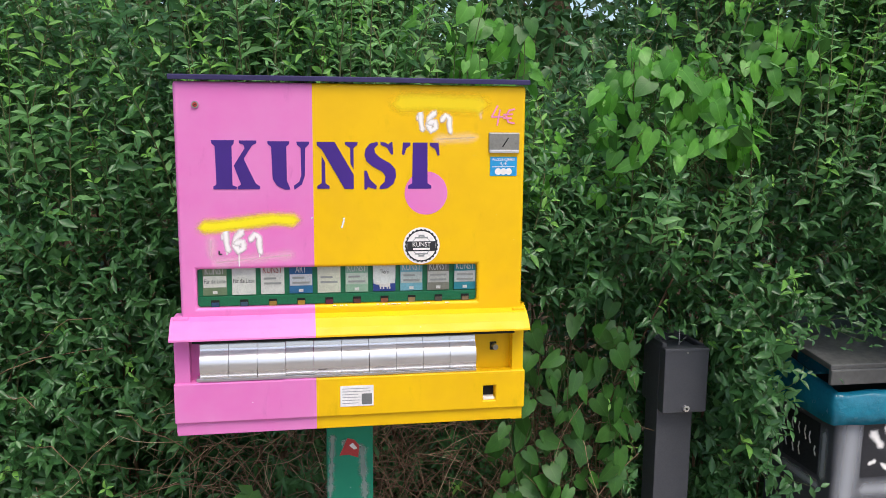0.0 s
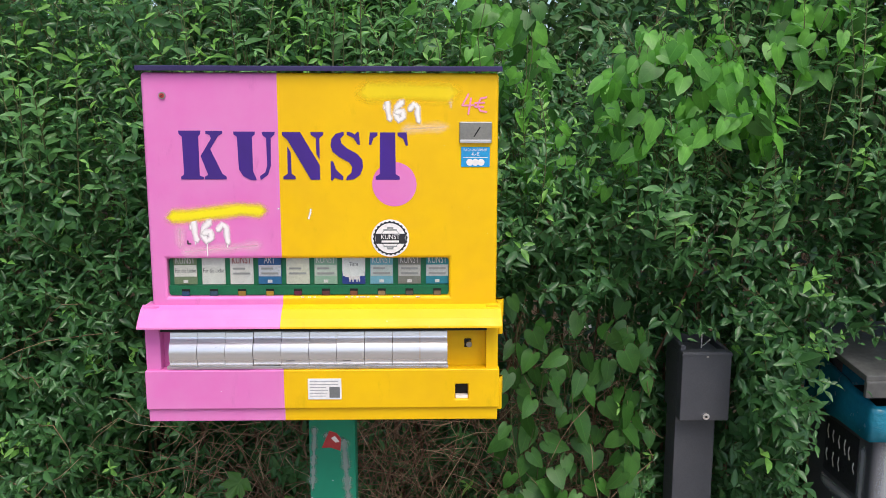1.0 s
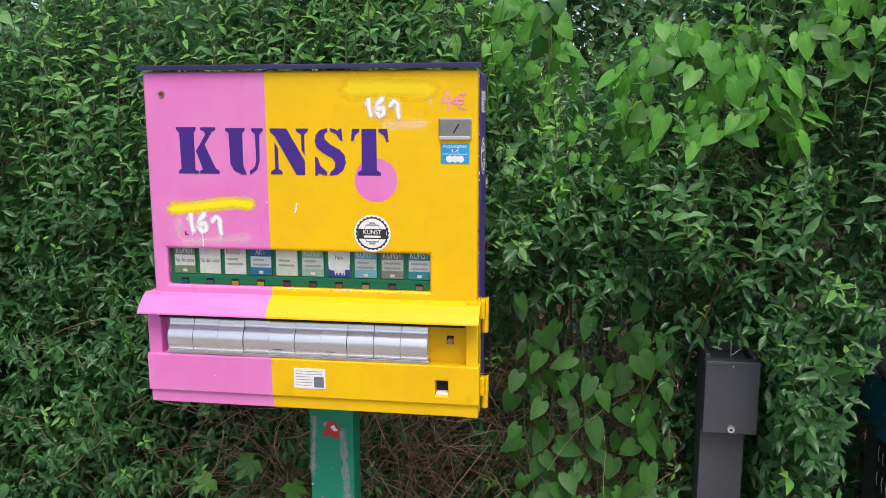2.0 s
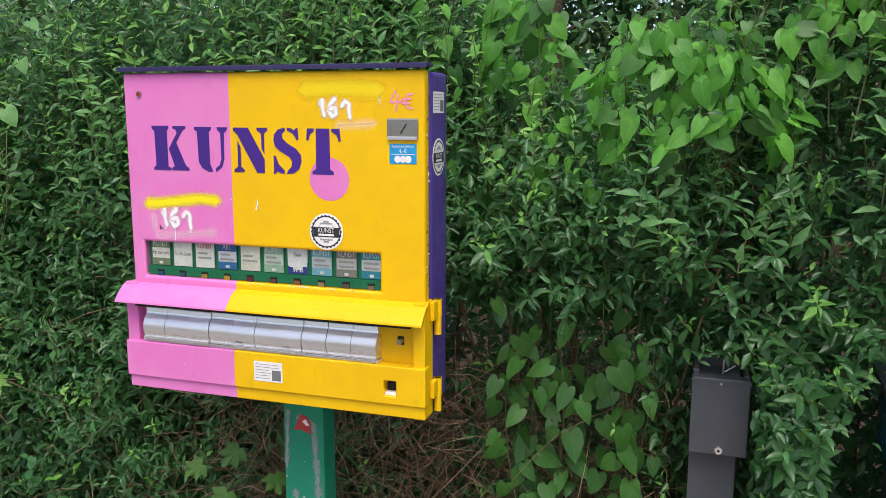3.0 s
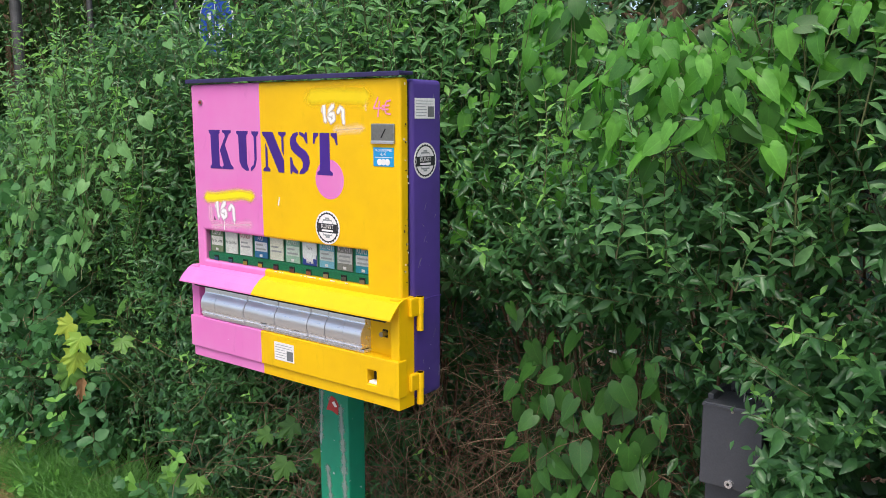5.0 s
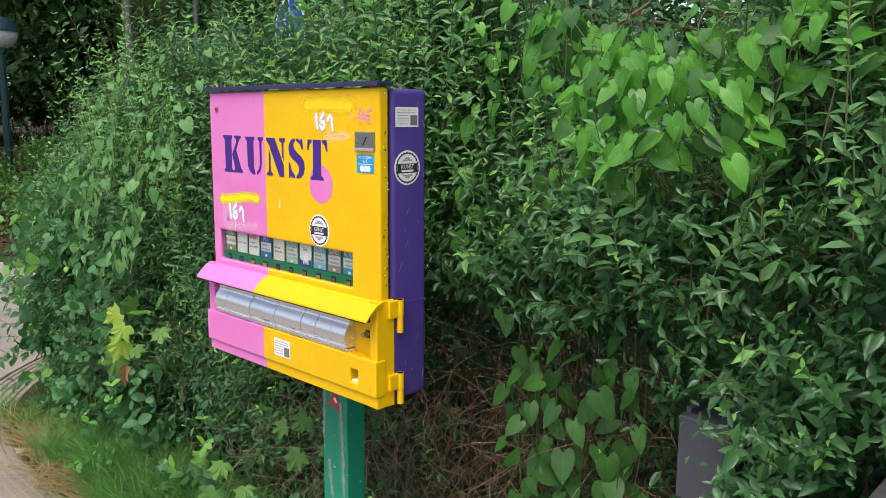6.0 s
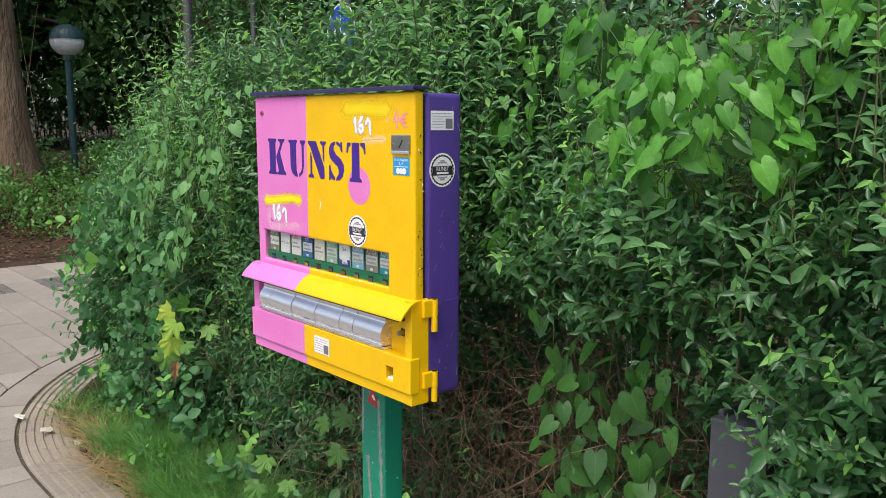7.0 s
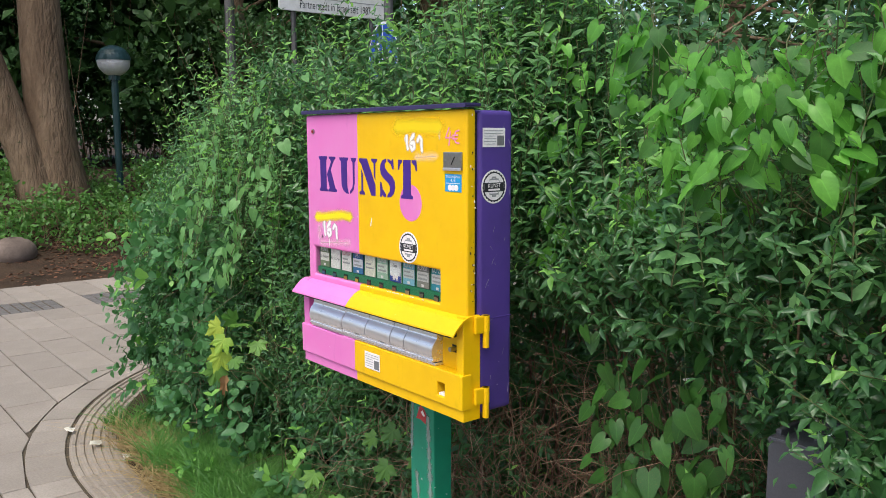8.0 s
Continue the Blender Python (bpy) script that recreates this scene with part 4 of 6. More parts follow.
mast = thing("mast", "grey metal mast standing among the trees", "mast", at=(0, 0, 0))
part("shaft", disc(0.075, 7.0, 20, m=pose(px_, py_, 3.4), r2=0.06), M["pole"], mast)
part("sleeve", disc(0.10, 0.8, 20, m=pose(px_, py_, 0.4)), M["pole"], mast)

sgn = thing("information_sign", "white information panel on two grey posts", "sign", at=(0, 0, 0))
sx = -9.5
part("panel", box(sx - 0.03, sx, 4.83, 6.80, 3.43, 4.5, 0.008), M["signwhite"], sgn, "white panel with a dark line of text")
part("text_line", moved(words("Partnerstadt in Israel seit 1987", 0.17, 1.26), m=Matrix.Translation((sx + 0.004, 5.80, 3.535)) @ pose(0, 0, 0, 0, 0, 90)), M["black"], sgn)
part("rule", box(sx - 0.001, sx + 0.003, 4.90, 6.72, 3.64, 3.653), M["grey"], sgn)
part("emblem_bar", box(sx - 0.001, sx + 0.003, 5.95, 6.0, 3.67, 4.0), M["black"], sgn)
for yy in (5.1, 6.5):
    part("post", disc(0.04, 4.6, 14, m=pose(sx - 0.075, yy, 2.3)), M["pole"], sgn)

bs = thing("traffic_sign", "round blue traffic sign with white border on a pole", "traffic sign", at=(0, 0, 0))
q = (-2.82, 2.0, 2.105)
part("disc", disc(0.21, 0.004, 48, m=pose(*q, 90)), M["signwhite"], bs, "white bordered disc")
part("field", disc(0.196, 0.003, 48, m=pose(q[0], q[1] - 0.003, q[2], 90)), M["signblue"], bs, "blue field")
sym = bmesh.new()
box(q[0] - 0.09, q[0] - 0.05, q[1] - 0.0065, q[1] - 0.004, q[2] - 0.10, q[2] + 0.08, 0.001, 1, sym)
box(q[0] + 0.04, q[0] + 0.09, q[1] - 0.0065, q[1] - 0.004, q[2] - 0.10, q[2] + 0.02, 0.001, 1, sym)
box(q[0] - 0.003, q[0] + 0.003, q[1] - 0.0065, q[1] - 0.004, q[2] - 0.19, q[2] + 0.19, 0.0, 1, sym)
part("symbol", sym, M["signwhite"], bs, "plain white symbols")
part("pole", disc(0.03, 2.5, 14, m=pose(q[0], q[1] + 0.04, 1.25)), M["pole"], bs)
bs.matrix_world = Matrix.Translation(q) @ pose(0, 0, 0, 0, 0, -8.5) @ Matrix.Translation([-c for c in q])

# ---- the hedge ----
STRAIGHT, ARC = 5.28, 1.73


def front(s):
    """Point and outward direction on the hedge's outline, s metres from its far right end."""
    s = np.asarray(s, float)
    a = np.clip((s - STRAIGHT) / ARC, 0, 3)
    on = s > STRAIGHT
    x = np.where(on, CX - ARC * np.sin(a), 3.2 - s)
    y = np.where(on, CY - ARC * np.cos(a), CY - ARC)
    nx, ny = np.where(on, -np.sin(a), 0), np.where(on, -np.cos(a), -1)
    return np.stack([x, y], -1), np.stack([nx, ny], -1)


def hump(v, c, w):
    return np.exp(-((v - c) / w) ** 2)


def step_up(v, lo, hi):
    t = np.clip((v - lo) / (hi - lo), 0, 1)
    return t * t * (3 - 2 * t)


def wave(s, z, k=0.0):
    return np.sin(s * 5.1 + k) * np.sin(z * 4.3 + 1.3 * s + k) * 0.5 + np.sin(s * 11.7 + 2 * k) * np.sin(z * 9.1 - s) * 0.3 + np.sin(s * 2.3 - z * 2.0 + k) * 0.4


def bulge(s, z):
    x = 3.2 - s
    straight = -0.17 * hump(z, 0.1, 0.32) - 0.10 * np.clip(z - 1.5, 0, 1) - 0.19 * step_up(x, -0.10, 0.12) * step_up(-x, -0.86, -0.70) * step_up(-z, -1.10, -0.96)
    straight = straight - 0.22 * step_up(x, 0.12, 0.28) * step_up(-x, -1.02, -0.80) * step_up(z, 1.32, 1.55)
    straight = straight + 0.14 * hump(x, 0.72, 0.34) * hump(z, 1.22, 0.12)
    straight = straight + 0.11 * np.clip((x - 1.02) / 0.25, 0, 1) * np.clip((z - 0.3) / 0.4, 0, 1)
    arc = 0.09 * hump(z, 0.65, 0.5) - 0.28 * np.clip(z - 1.2, 0, 2)
    m = np.clip((s - 4.6) / 1.2, 0, 1)
    return straight * (1 - m) + arc * m + 0.055 * wave(s, z)


def crest(s):
    x = 3.2 - s
    return 2.12 + 0.10 * np.sin(s * 4.1) + 0.06 * np.sin(s * 9.7 + 1) - 0.58 * hump(x, 0.58, 0.30) - 0.10 * hump(s, 3.7, 0.3) - 0.26 * np.clip((s - 2.8) / 0.8, 0, 1) - 0.33 * np.clip((s - 4.3) / 0.9, 0, 1) - 0.24 * np.clip((s - 5.0) / 1.0, 0, 1)


def keep_clear(p):
    """True where a plant may grow: not inside the machine, its post, the dispenser or the bin."""
    x, y, z = p[:, 0], p[:, 1], p[:, 2]
    bad = (np.abs(x) < 0.40) & (y < 0.17) & (z > 0.88) & (z < 1.68)
    bad |= (x > -0.075) & (x < 0.065) & (y < 0.22) & (z < 1.55)
    bad |= (x > 0.825) & (x < 0.99) & (y > 0.36) & (y < 0.55) & (z < 0.985)
    bad |= (x > 0.86) & (x < 0.965) & (y < 0.39) & (z > 0.74) & (z < 0.95)
    bad |= (x > 0.80) & (x < 0.985) & (y < 0.42) & (z > 0.3) & (z < 0.96 + (0.42 - y) * 0.4)
    bad |= (x > 1.21) & (y < 0.64) & (z < 0.99)
    bad |= (x > 1.15) & (y < 0.64) & (z < 0.90) & (z > 0.40)
    return ~bad


def shoots(p0, d, length, leaf, shape, wide, knots=9, young=0.25, lift=0.15, spread=0.95, face=None):
    """Leafy shoots: opposite pairs of leaves along bending stems. Returns leaves, their slots and stem paths."""
    n = len(p0)
    d = unit(d)
    t = np.linspace(0.06, 1, knots)[None, :, None]
    bend = rng.normal(0, 0.12, (n, 1, 3)) + np.array([0, 0, lift])
    path = p0[:, None] + d[:, None] * length[:, None, None] * t + bend * length[:, None, None] * t ** 2
    dirs = unit(d[:, None] + 2 * bend * t)
    ref = unit(rng.normal(0, 1, (n, 1, 3)))
    u = unit(np.cross(dirs, ref))
    w = np.cross(dirs, u)
    ph = rng.uniform(0, 6.3, (n, 1, 1)) + np.arange(knots)[None, :, None] * 1.45
    pos, axis, nor, size, tt = [], [], [], [], []
    for side in (1, -1):
        rad = (np.cos(ph) * u + np.sin(ph) * w) * side
        ax = dirs * rng.uniform(0.25, 0.8, (n, knots, 1)) + rad * spread + rng.normal(0, 0.22, (n, knots, 3)) + np.array([0, -0.05, -0.10])
        out = np.column_stack([face, np.zeros(n)])[:, None] if face is not None else np.array([0, -1.0, 0])
        no = dirs * 0.35 + out * 0.55 + np.array([0, 0, 0.60]) + rng.normal(0, 0.38, (n, knots, 3))
        pos.append(path), axis.append(ax), nor.append(no)
        size.append(leaf[:, None] * (1 - 0.5 * t[..., 0] ** 3) * rng.uniform(0.7, 1.2, (n, knots)))
        tt.append(np.broadcast_to(t[..., 0], (n, knots)))
    pos, axis, nor = (np.concatenate([a.reshape(-1, 3) for a in b]) for b in (pos, axis, nor))
    size, tt = (np.concatenate([a.reshape(-1) for a in b]) for b in (size, tt))
    fresh = np.tile(np.repeat(rng.random(n) < young, knots), 2) & (tt > 0.62)
    ok = keep_clear(pos) & keep_clear(pos + unit(axis) * size[:, None]) & (pos[:, 2] > 0.02) & (rng.random(len(pos)) < 0.93)
    v, f = blades(shape, pos[ok], axis[ok], nor[ok], size[ok], size[ok] * wide * rng.uniform(0.85, 1.15, ok.sum()))
    slot = np.repeat(fresh[ok].astype(int), len(shape[1]))
    return v, f, slot, path[:, :: 2]


def gather(chunks):
    vs, fs, ss, base = [], [], [], 0
    for v, f, s in chunks:
        vs.append(v), fs.append(f + base), ss.append(s)
        base += len(v)
    return np.concatenate(vs), np.concatenate(fs), np.concatenate(ss)


def stems(path, thick):
    ok = np.all([keep_clear(path[:, i]) for i in range(path.shape[1])], 0)
    return tubes(path[ok], np.full(ok.sum(), thick))


END = STRAIGHT + ARC * 1.75


def spots(n, lo=0.05, s0=0.0, s1=END):
    s = rng.uniform(s0, s1, n)
    z = lo + rng.random(n) * (crest(s) - lo)
    return s, z


def stand(s, z, depth):
    p, nrm = front(s)
    o = bulge(s, z) - depth
    return np.column_stack([p + nrm * o[:, None], z]), nrm


def bare(s, z):
    """How thin the foliage is: open twigs low down beside the post."""
    x = 3.2 - s
    hollow = step_up(x, -0.12, 0.06) * step_up(-x, -0.86, -0.72) * step_up(-z, -1.06, -0.94)
    tuft = np.clip(hump(x, 0.38, 0.13) * hump(z, 0.50, 0.24) + hump(x, 0.22, 0.14) * hump(z, 0.25, 0.14), 0, 1)
    left = hump(x, -0.26, 0.17) * hump(z, 0.62, 0.24) * 0.85
    return np.clip(hollow * (0.97 - 0.80 * tuft) + left, 0, 0.96)


hedge = thing("privet_hedge", "dense dark green privet hedge with upright shoots, overgrown with bindweed", "hedge", kind="stuff")
leaves, stalks = [], []
# outer skin
s, z = spots(8800, 0.05, 1.2)
k = rng.random(len(s)) > bare(s, z)
s, z = s[k], z[k]
p, nrm = stand(s, z, rng.uniform(0.10, 0.26, len(s)))
up = np.clip((z - 0.9) / 0.9, 0, 1)
d = np.column_stack([nrm * (0.85 - 0.45 * up)[:, None] + rng.normal(0, 0.38, (len(s), 2)), 0.30 + 0.75 * up + rng.normal(0, 0.25, len(s))])
# pale young leaves increase with height, which also paints in sky light up there
v, f, sl, pa = shoots(p, d, rng.uniform(0.13, 0.30, len(s)), rng.uniform(0.034, 0.058, len(s)), LANCE, 0.33, 8, 0.05 + 0.62 * up ** 2.6, face=nrm)
leaves.append((v, f, sl)), stalks.append(stems(pa, 0.0014))
# inner fill
s, z = spots(5200, 0.05, 0.6)
k = rng.random(len(s)) > bare(s, z) * 0.93
s, z = s[k], z[k]
p, nrm = stand(s, z, rng.uniform(0.2, 0.85, len(s)))
d = np.column_stack([nrm * 0.3 + rng.normal(0, 0.5, (len(s), 2)), rng.uniform(0.1, 1.0, len(s))])
v, f, sl, pa = shoots(p, d, rng.uniform(0.2, 0.4, len(s)), rng.uniform(0.045, 0.068, len(s)), SIMPLE, 0.45, 8, 0.03, face=nrm)
leaves.append((v, f, sl)), stalks.append(stems(pa, 0.0016))
# upright shoots on the crest and the upper face
n = 900
s = rng.uniform(0.8, END, n)
z = crest(s) - rng.uniform(0.22, 0.85, n)
z = z - 0.22 * hump(s, 3.68, 0.28) - 0.16 * hump(s, 4.35, 0.45)
k = (z > 1.2) | (s > 4.3)
s, z, n = s[k], z[k], k.sum()
p, nrm = stand(s, z, rng.uniform(0.02, 0.55, n))
d = np.column_stack([nrm * 0.12 + rng.normal(0, 0.14, (n, 2)), np.ones(n)])
v, f, sl, pa = shoots(p, d, rng.uniform(0.25, 0.52, n), rng.uniform(0.034, 0.056, n), LANCE, 0.34, 13, 0.45, 0.0, 0.85, face=nrm)
leaves.append((v, f, np.where(sl == 0, 2, sl))), stalks.append(stems(pa, 0.0022))
# upright shoots in front of the upper face
n = 560
s = rng.uniform(1.2, 5.2, n)
s = s[(rng.random(n) < 0.3) | (s < 1.9) | (s > 3.05)]
n = len(s)
z = crest(s) - rng.uniform(0.25, 0.95, n)
z = z - 0.22 * hump(s, 3.68, 0.28) - 0.16 * hump(s, 4.35, 0.45)
k = (z > 1.2) | (s > 4.3)
s, z, n = s[k], z[k], k.sum()
p, nrm = stand(s, z, rng.uniform(-0.02, 0.12, n))
d = np.column_stack([nrm * 0.10 + rng.normal(0, 0.12, (n, 2)), np.ones(n)])
v, f, sl, pa = shoots(p, d, rng.uniform(0.28, 0.55, n), rng.uniform(0.034, 0.058, n), LANCE, 0.33, 13, 0.40, 0.0, 0.9, face=nrm)
leaves.append((v, f, np.where(sl == 0, 2, sl))), stalks.append(stems(pa, 0.0022))
# slender shoots towering over the rounded end
n = 115
s = rng.uniform(4.9, 7.6, n)
z = crest(s) - rng.uniform(0.0, 0.25, n)
p, nrm = stand(s, z, rng.uniform(0.05, 0.6, n))
d = np.column_stack([rng.normal(0, 0.14, (n, 2)), np.ones(n)])
v, f, sl, pa = shoots(p, d, rng.uniform(0.30, 0.72, n), rng.uniform(0.028, 0.046, n), LANCE, 0.36, 15, 1.0, 0.0, 0.8, face=nrm)
leaves.append((v, f, np.where(sl == 0, 2, sl))), stalks.append(stems(pa, 0.0024))
# low fill deep inside
n = 1700
s, z = rng.uniform(0.6, 6.5, n), rng.uniform(0.03, 0.85, n)
p, nrm = stand(s, z, rng.uniform(0.4, 1.0, n) + 0.2 * bare(s, z))
d = rng.normal(0, 0.6, (n, 3)) + np.array([0, 0, 0.4])
v, f, sl, pa = shoots(p, d, rng.uniform(0.2, 0.4, n), rng.uniform(0.05, 0.07, n), SIMPLE, 0.5, 7, 0.0, face=nrm)
leaves.append((v, f, sl)), stalks.append(stems(pa, 0.0016))
# fresh tips standing out of the face
n = 260
s, z = spots(n, 0.35)
p, nrm = stand(s, z, rng.uniform(-0.02, 0.08, n))
k = rng.random(n) > bare(s, z)
p, nrm, n = p[k], nrm[k], k.sum()
d = np.column_stack([nrm * 0.7 + rng.normal(0, 0.3, (n, 2)), rng.uniform(0.3, 1.0, n)])
v, f, sl, pa = shoots(p, d, rng.uniform(0.06, 0.13, n), rng.uniform(0.03, 0.045, n), LANCE, 0.38, 5, 0.8, face=nrm)
leaves.append((v, f, sl)), stalks.append(stems(pa, 0.0012))
# sprays reaching out beside the dispenser
n = 70
p = np.column_stack([rng.uniform(1.05, 1.18, n), rng.uniform(0.30, 0.46, n), rng.uniform(0.62, 1.10, n)])
d = rng.normal(0, 0.5, (n, 3)) + np.array([-0.25, -0.6, 0.25])
v, f, sl, pa = shoots(p, d, rng.uniform(0.12, 0.26, n), rng.uniform(0.036, 0.06, n), LANCE, 0.40, 8, 0.15)
leaves.append((v, f, sl)), stalks.append(stems(pa, 0.0014))
v, f, sl = gather(leaves)
bulk("foliage", v, f, [M["privet"], M["young"], M["privetlit"]], sl, hedge)
v, f, _ = gather([(a, b, np.zeros(len(b))) for a, b in stalks])
bulk("shoots", v, f, [M["stem"]], None, hedge)

# woody stems and bare twigs inside
n = 170
s = rng.uniform(0.5, END, n)
p, nrm = stand(s, np.full(n, 0.03), rng.uniform(0.15, 0.6, n))
q, _ = stand(s + rng.normal(0, 0.12, n), crest(s) - rng.uniform(0.1, 0.7, n), rng.uniform(0.12, 0.5, n))
tt = np.linspace(0, 1, 7)[None, :, None]
path = p[:, None] * (1 - tt) + q[:, None] * tt + np.cumsum(rng.normal(0, 0.02, (n, 7, 3)), 1) * np.array([1, 1, 0.2])
a1 = stems(path, 0.007)
n = 2200
s = 3.2 - np.where(rng.random(n) < 0.85, rng.uniform(-0.42, 0.84, n), rng.uniform(-2.2, 1.2, n))
z = rng.beta(1.2, 1.7, n) * 1.0 + 0.03
p, nrm = stand(s, z, rng.uniform(-0.10, 0.20, n))
d = unit(rng.normal(0, 1, (n, 3)) * np.array([1, 0.5, 0.75]) + np.array([0, -0.15, 0.1]))
tt = np.linspace(0, 1, 6)[None, :, None]
path = p[:, None] + d[:, None] * tt * rng.uniform(0.08, 0.40, (n, 1, 1)) + np.cumsum(rng.normal(0, 0.012, (n, 6, 3)), 1) - np.array([0, 0, 0.10]) * tt ** 2
path[..., 2] = np.maximum(path[..., 2], 0.06)
a2 = stems(path[:1600], 0.0015)
a3 = stems(path[1600:], 0.0014)
# a few thicker dead canes leaning across the hollow
n = 60
s = 3.2 - rng.uniform(-0.3, 0.85, n)
p, nrm = stand(s, rng.uniform(0.04, 0.3, n), rng.uniform(0.0, 0.25, n))
d = rng.normal(0, 0.35, (n, 3)) * np.array([1, 0.4, 0.3]) + np.array([0, -0.02, 0.75])
tt = np.linspace(0, 1, 8)[None, :, None]
path = p[:, None] + d[:, None] * tt * rng.uniform(0.4, 0.9, (n, 1, 1)) + np.cumsum(rng.normal(0, 0.012, (n, 8, 3)), 1)
a4 = stems(path, 0.0026)
v, f, _ = gather([(q[0], q[1], q[1]) for q in (a1, a2, a4)])
bulk("twigs", v, f, [M["twig"]], None, hedge, "brown bare twigs low in the hedge")
bulk("dry_twigs", a3[0], a3[1], [M["drytwig"]], None, hedge, "bleached dead twigs low in the hedge")

# ---- round-leaved shrub at the hedge's rounded end ----
shrub = thing("round_leaved_shrub", "grey-green shrub with round leaves arching over the paving", "shrub", kind="stuff")
n = 520
s = rng.uniform(4.7, 8.2, n)
z = rng.uniform(0.08, 1.15, n)
p, nrm = stand(s, z, rng.uniform(0.0, 0.22, n))
d = np.column_stack([nrm * 0.9 + rng.normal(0, 0.45, (n, 2)), rng.uniform(-0.1, 0.7, n)])
v, f, sl, pa = shoots(p, d, rng.uniform(0.15, 0.32, n), rng.uniform(0.052, 0.084, n), ROUND, 0.80, 7, 0.10, -0.12, face=nrm)
bulk("foliage", v, f, [M["snowberry"], M["young"]], sl, shrub)
v, f = stems(pa, 0.0016)
bulk("branches", v, f, [M["stem"]], None, shrub)
# broad-leaved seedlings in front of the hedge foot
n = 46
x = rng.uniform(-2.1, 0.9, n)
p = np.column_stack([x, rng.uniform(0.16, 0.34, n), rng.uniform(0.05, 0.45, n)])
p = p[keep_clear(p)]
d = rng.normal(0, 0.5, (len(p), 3)) + np.array([0, -0.4, 0.6])
v, f, sl, pa = shoots(p, d, rng.uniform(0.10, 0.26, len(p)), rng.uniform(0.04, 0.07, len(p)), ROUND, 0.7, 4, 0.4)
low_weed = thing("weeds", "low broad-leaved weeds at the foot of the hedge", "weeds", kind="stuff")
bulk("foliage", v, f, [M["snowberry"], M["young"]], sl, low_weed)
v, f = stems(pa, 0.0014)
bulk("stalks", v, f, [M["stem"]], None, low_weed)


# ---- bindweed: large heart-shaped leaves ----
def heart(k, mat):
    half = [(0.0, 0.0), (0.10, -0.14), (0.24, -0.20), (0.38, -0.12), (0.45, 0.10), (0.42, 0.38), (0.24, 0.72), (0.0, 1.0)]
    r = random.Random(k)
    bm = bmesh.new()
    wide, curl, fold = r.uniform(0.80, 1.05), r.uniform(0.03, 0.30), r.uniform(0.02, 0.26)
    mid = [bm.verts.new((0, y, -curl * y * y)) for y in (0.0, 0.1, 0.38, 0.70, 1.0)]
    for sgn_ in (-1, 1):
        e = [bm.verts.new((sgn_ * x * wide, y, -curl * max(0, y) ** 2 + fold * x + r.uniform(-0.03, 0.03))) for x, y in half[1:-1]]
        fs = [(mid[0], e[0], e[1]), (mid[0], e[1], e[2]), (mid[0], e[2], mid[1]), (mid[1], e[2], e[3]), (mid[1], e[3], mid[2]), (mid[2], e[3], e[4]), (mid[2], e[4], mid[3]), (mid[3], e[4], e[5]), (mid[3], e[5], mid[4])]
        for q in fs:
            f = bm.faces.new(q if sgn_ > 0 else q[::-1])
            f.smooth = True
    me = bpy.data.meshes.new("leaf")
    bm.to_mesh(me)
    bm.free()
    me.materials.append(mat)
    return me


HEARTS = {m: [heart(k, M[m]) for k in range(8)] for m in ("bindweed", "bindweedoldshade", "bindweedpale")}


def frame_of(pos, axis, nor, size, slim=1.0):
    y = Vector(axis).normalized()
    x = y.cross(Vector(nor)).normalized()
    z = x.cross(y)
    return Matrix.Translation(pos) @ Matrix((x, y, z)).transposed().to_4x4() @ Matrix.Diagonal((size * slim, size, size, 1))


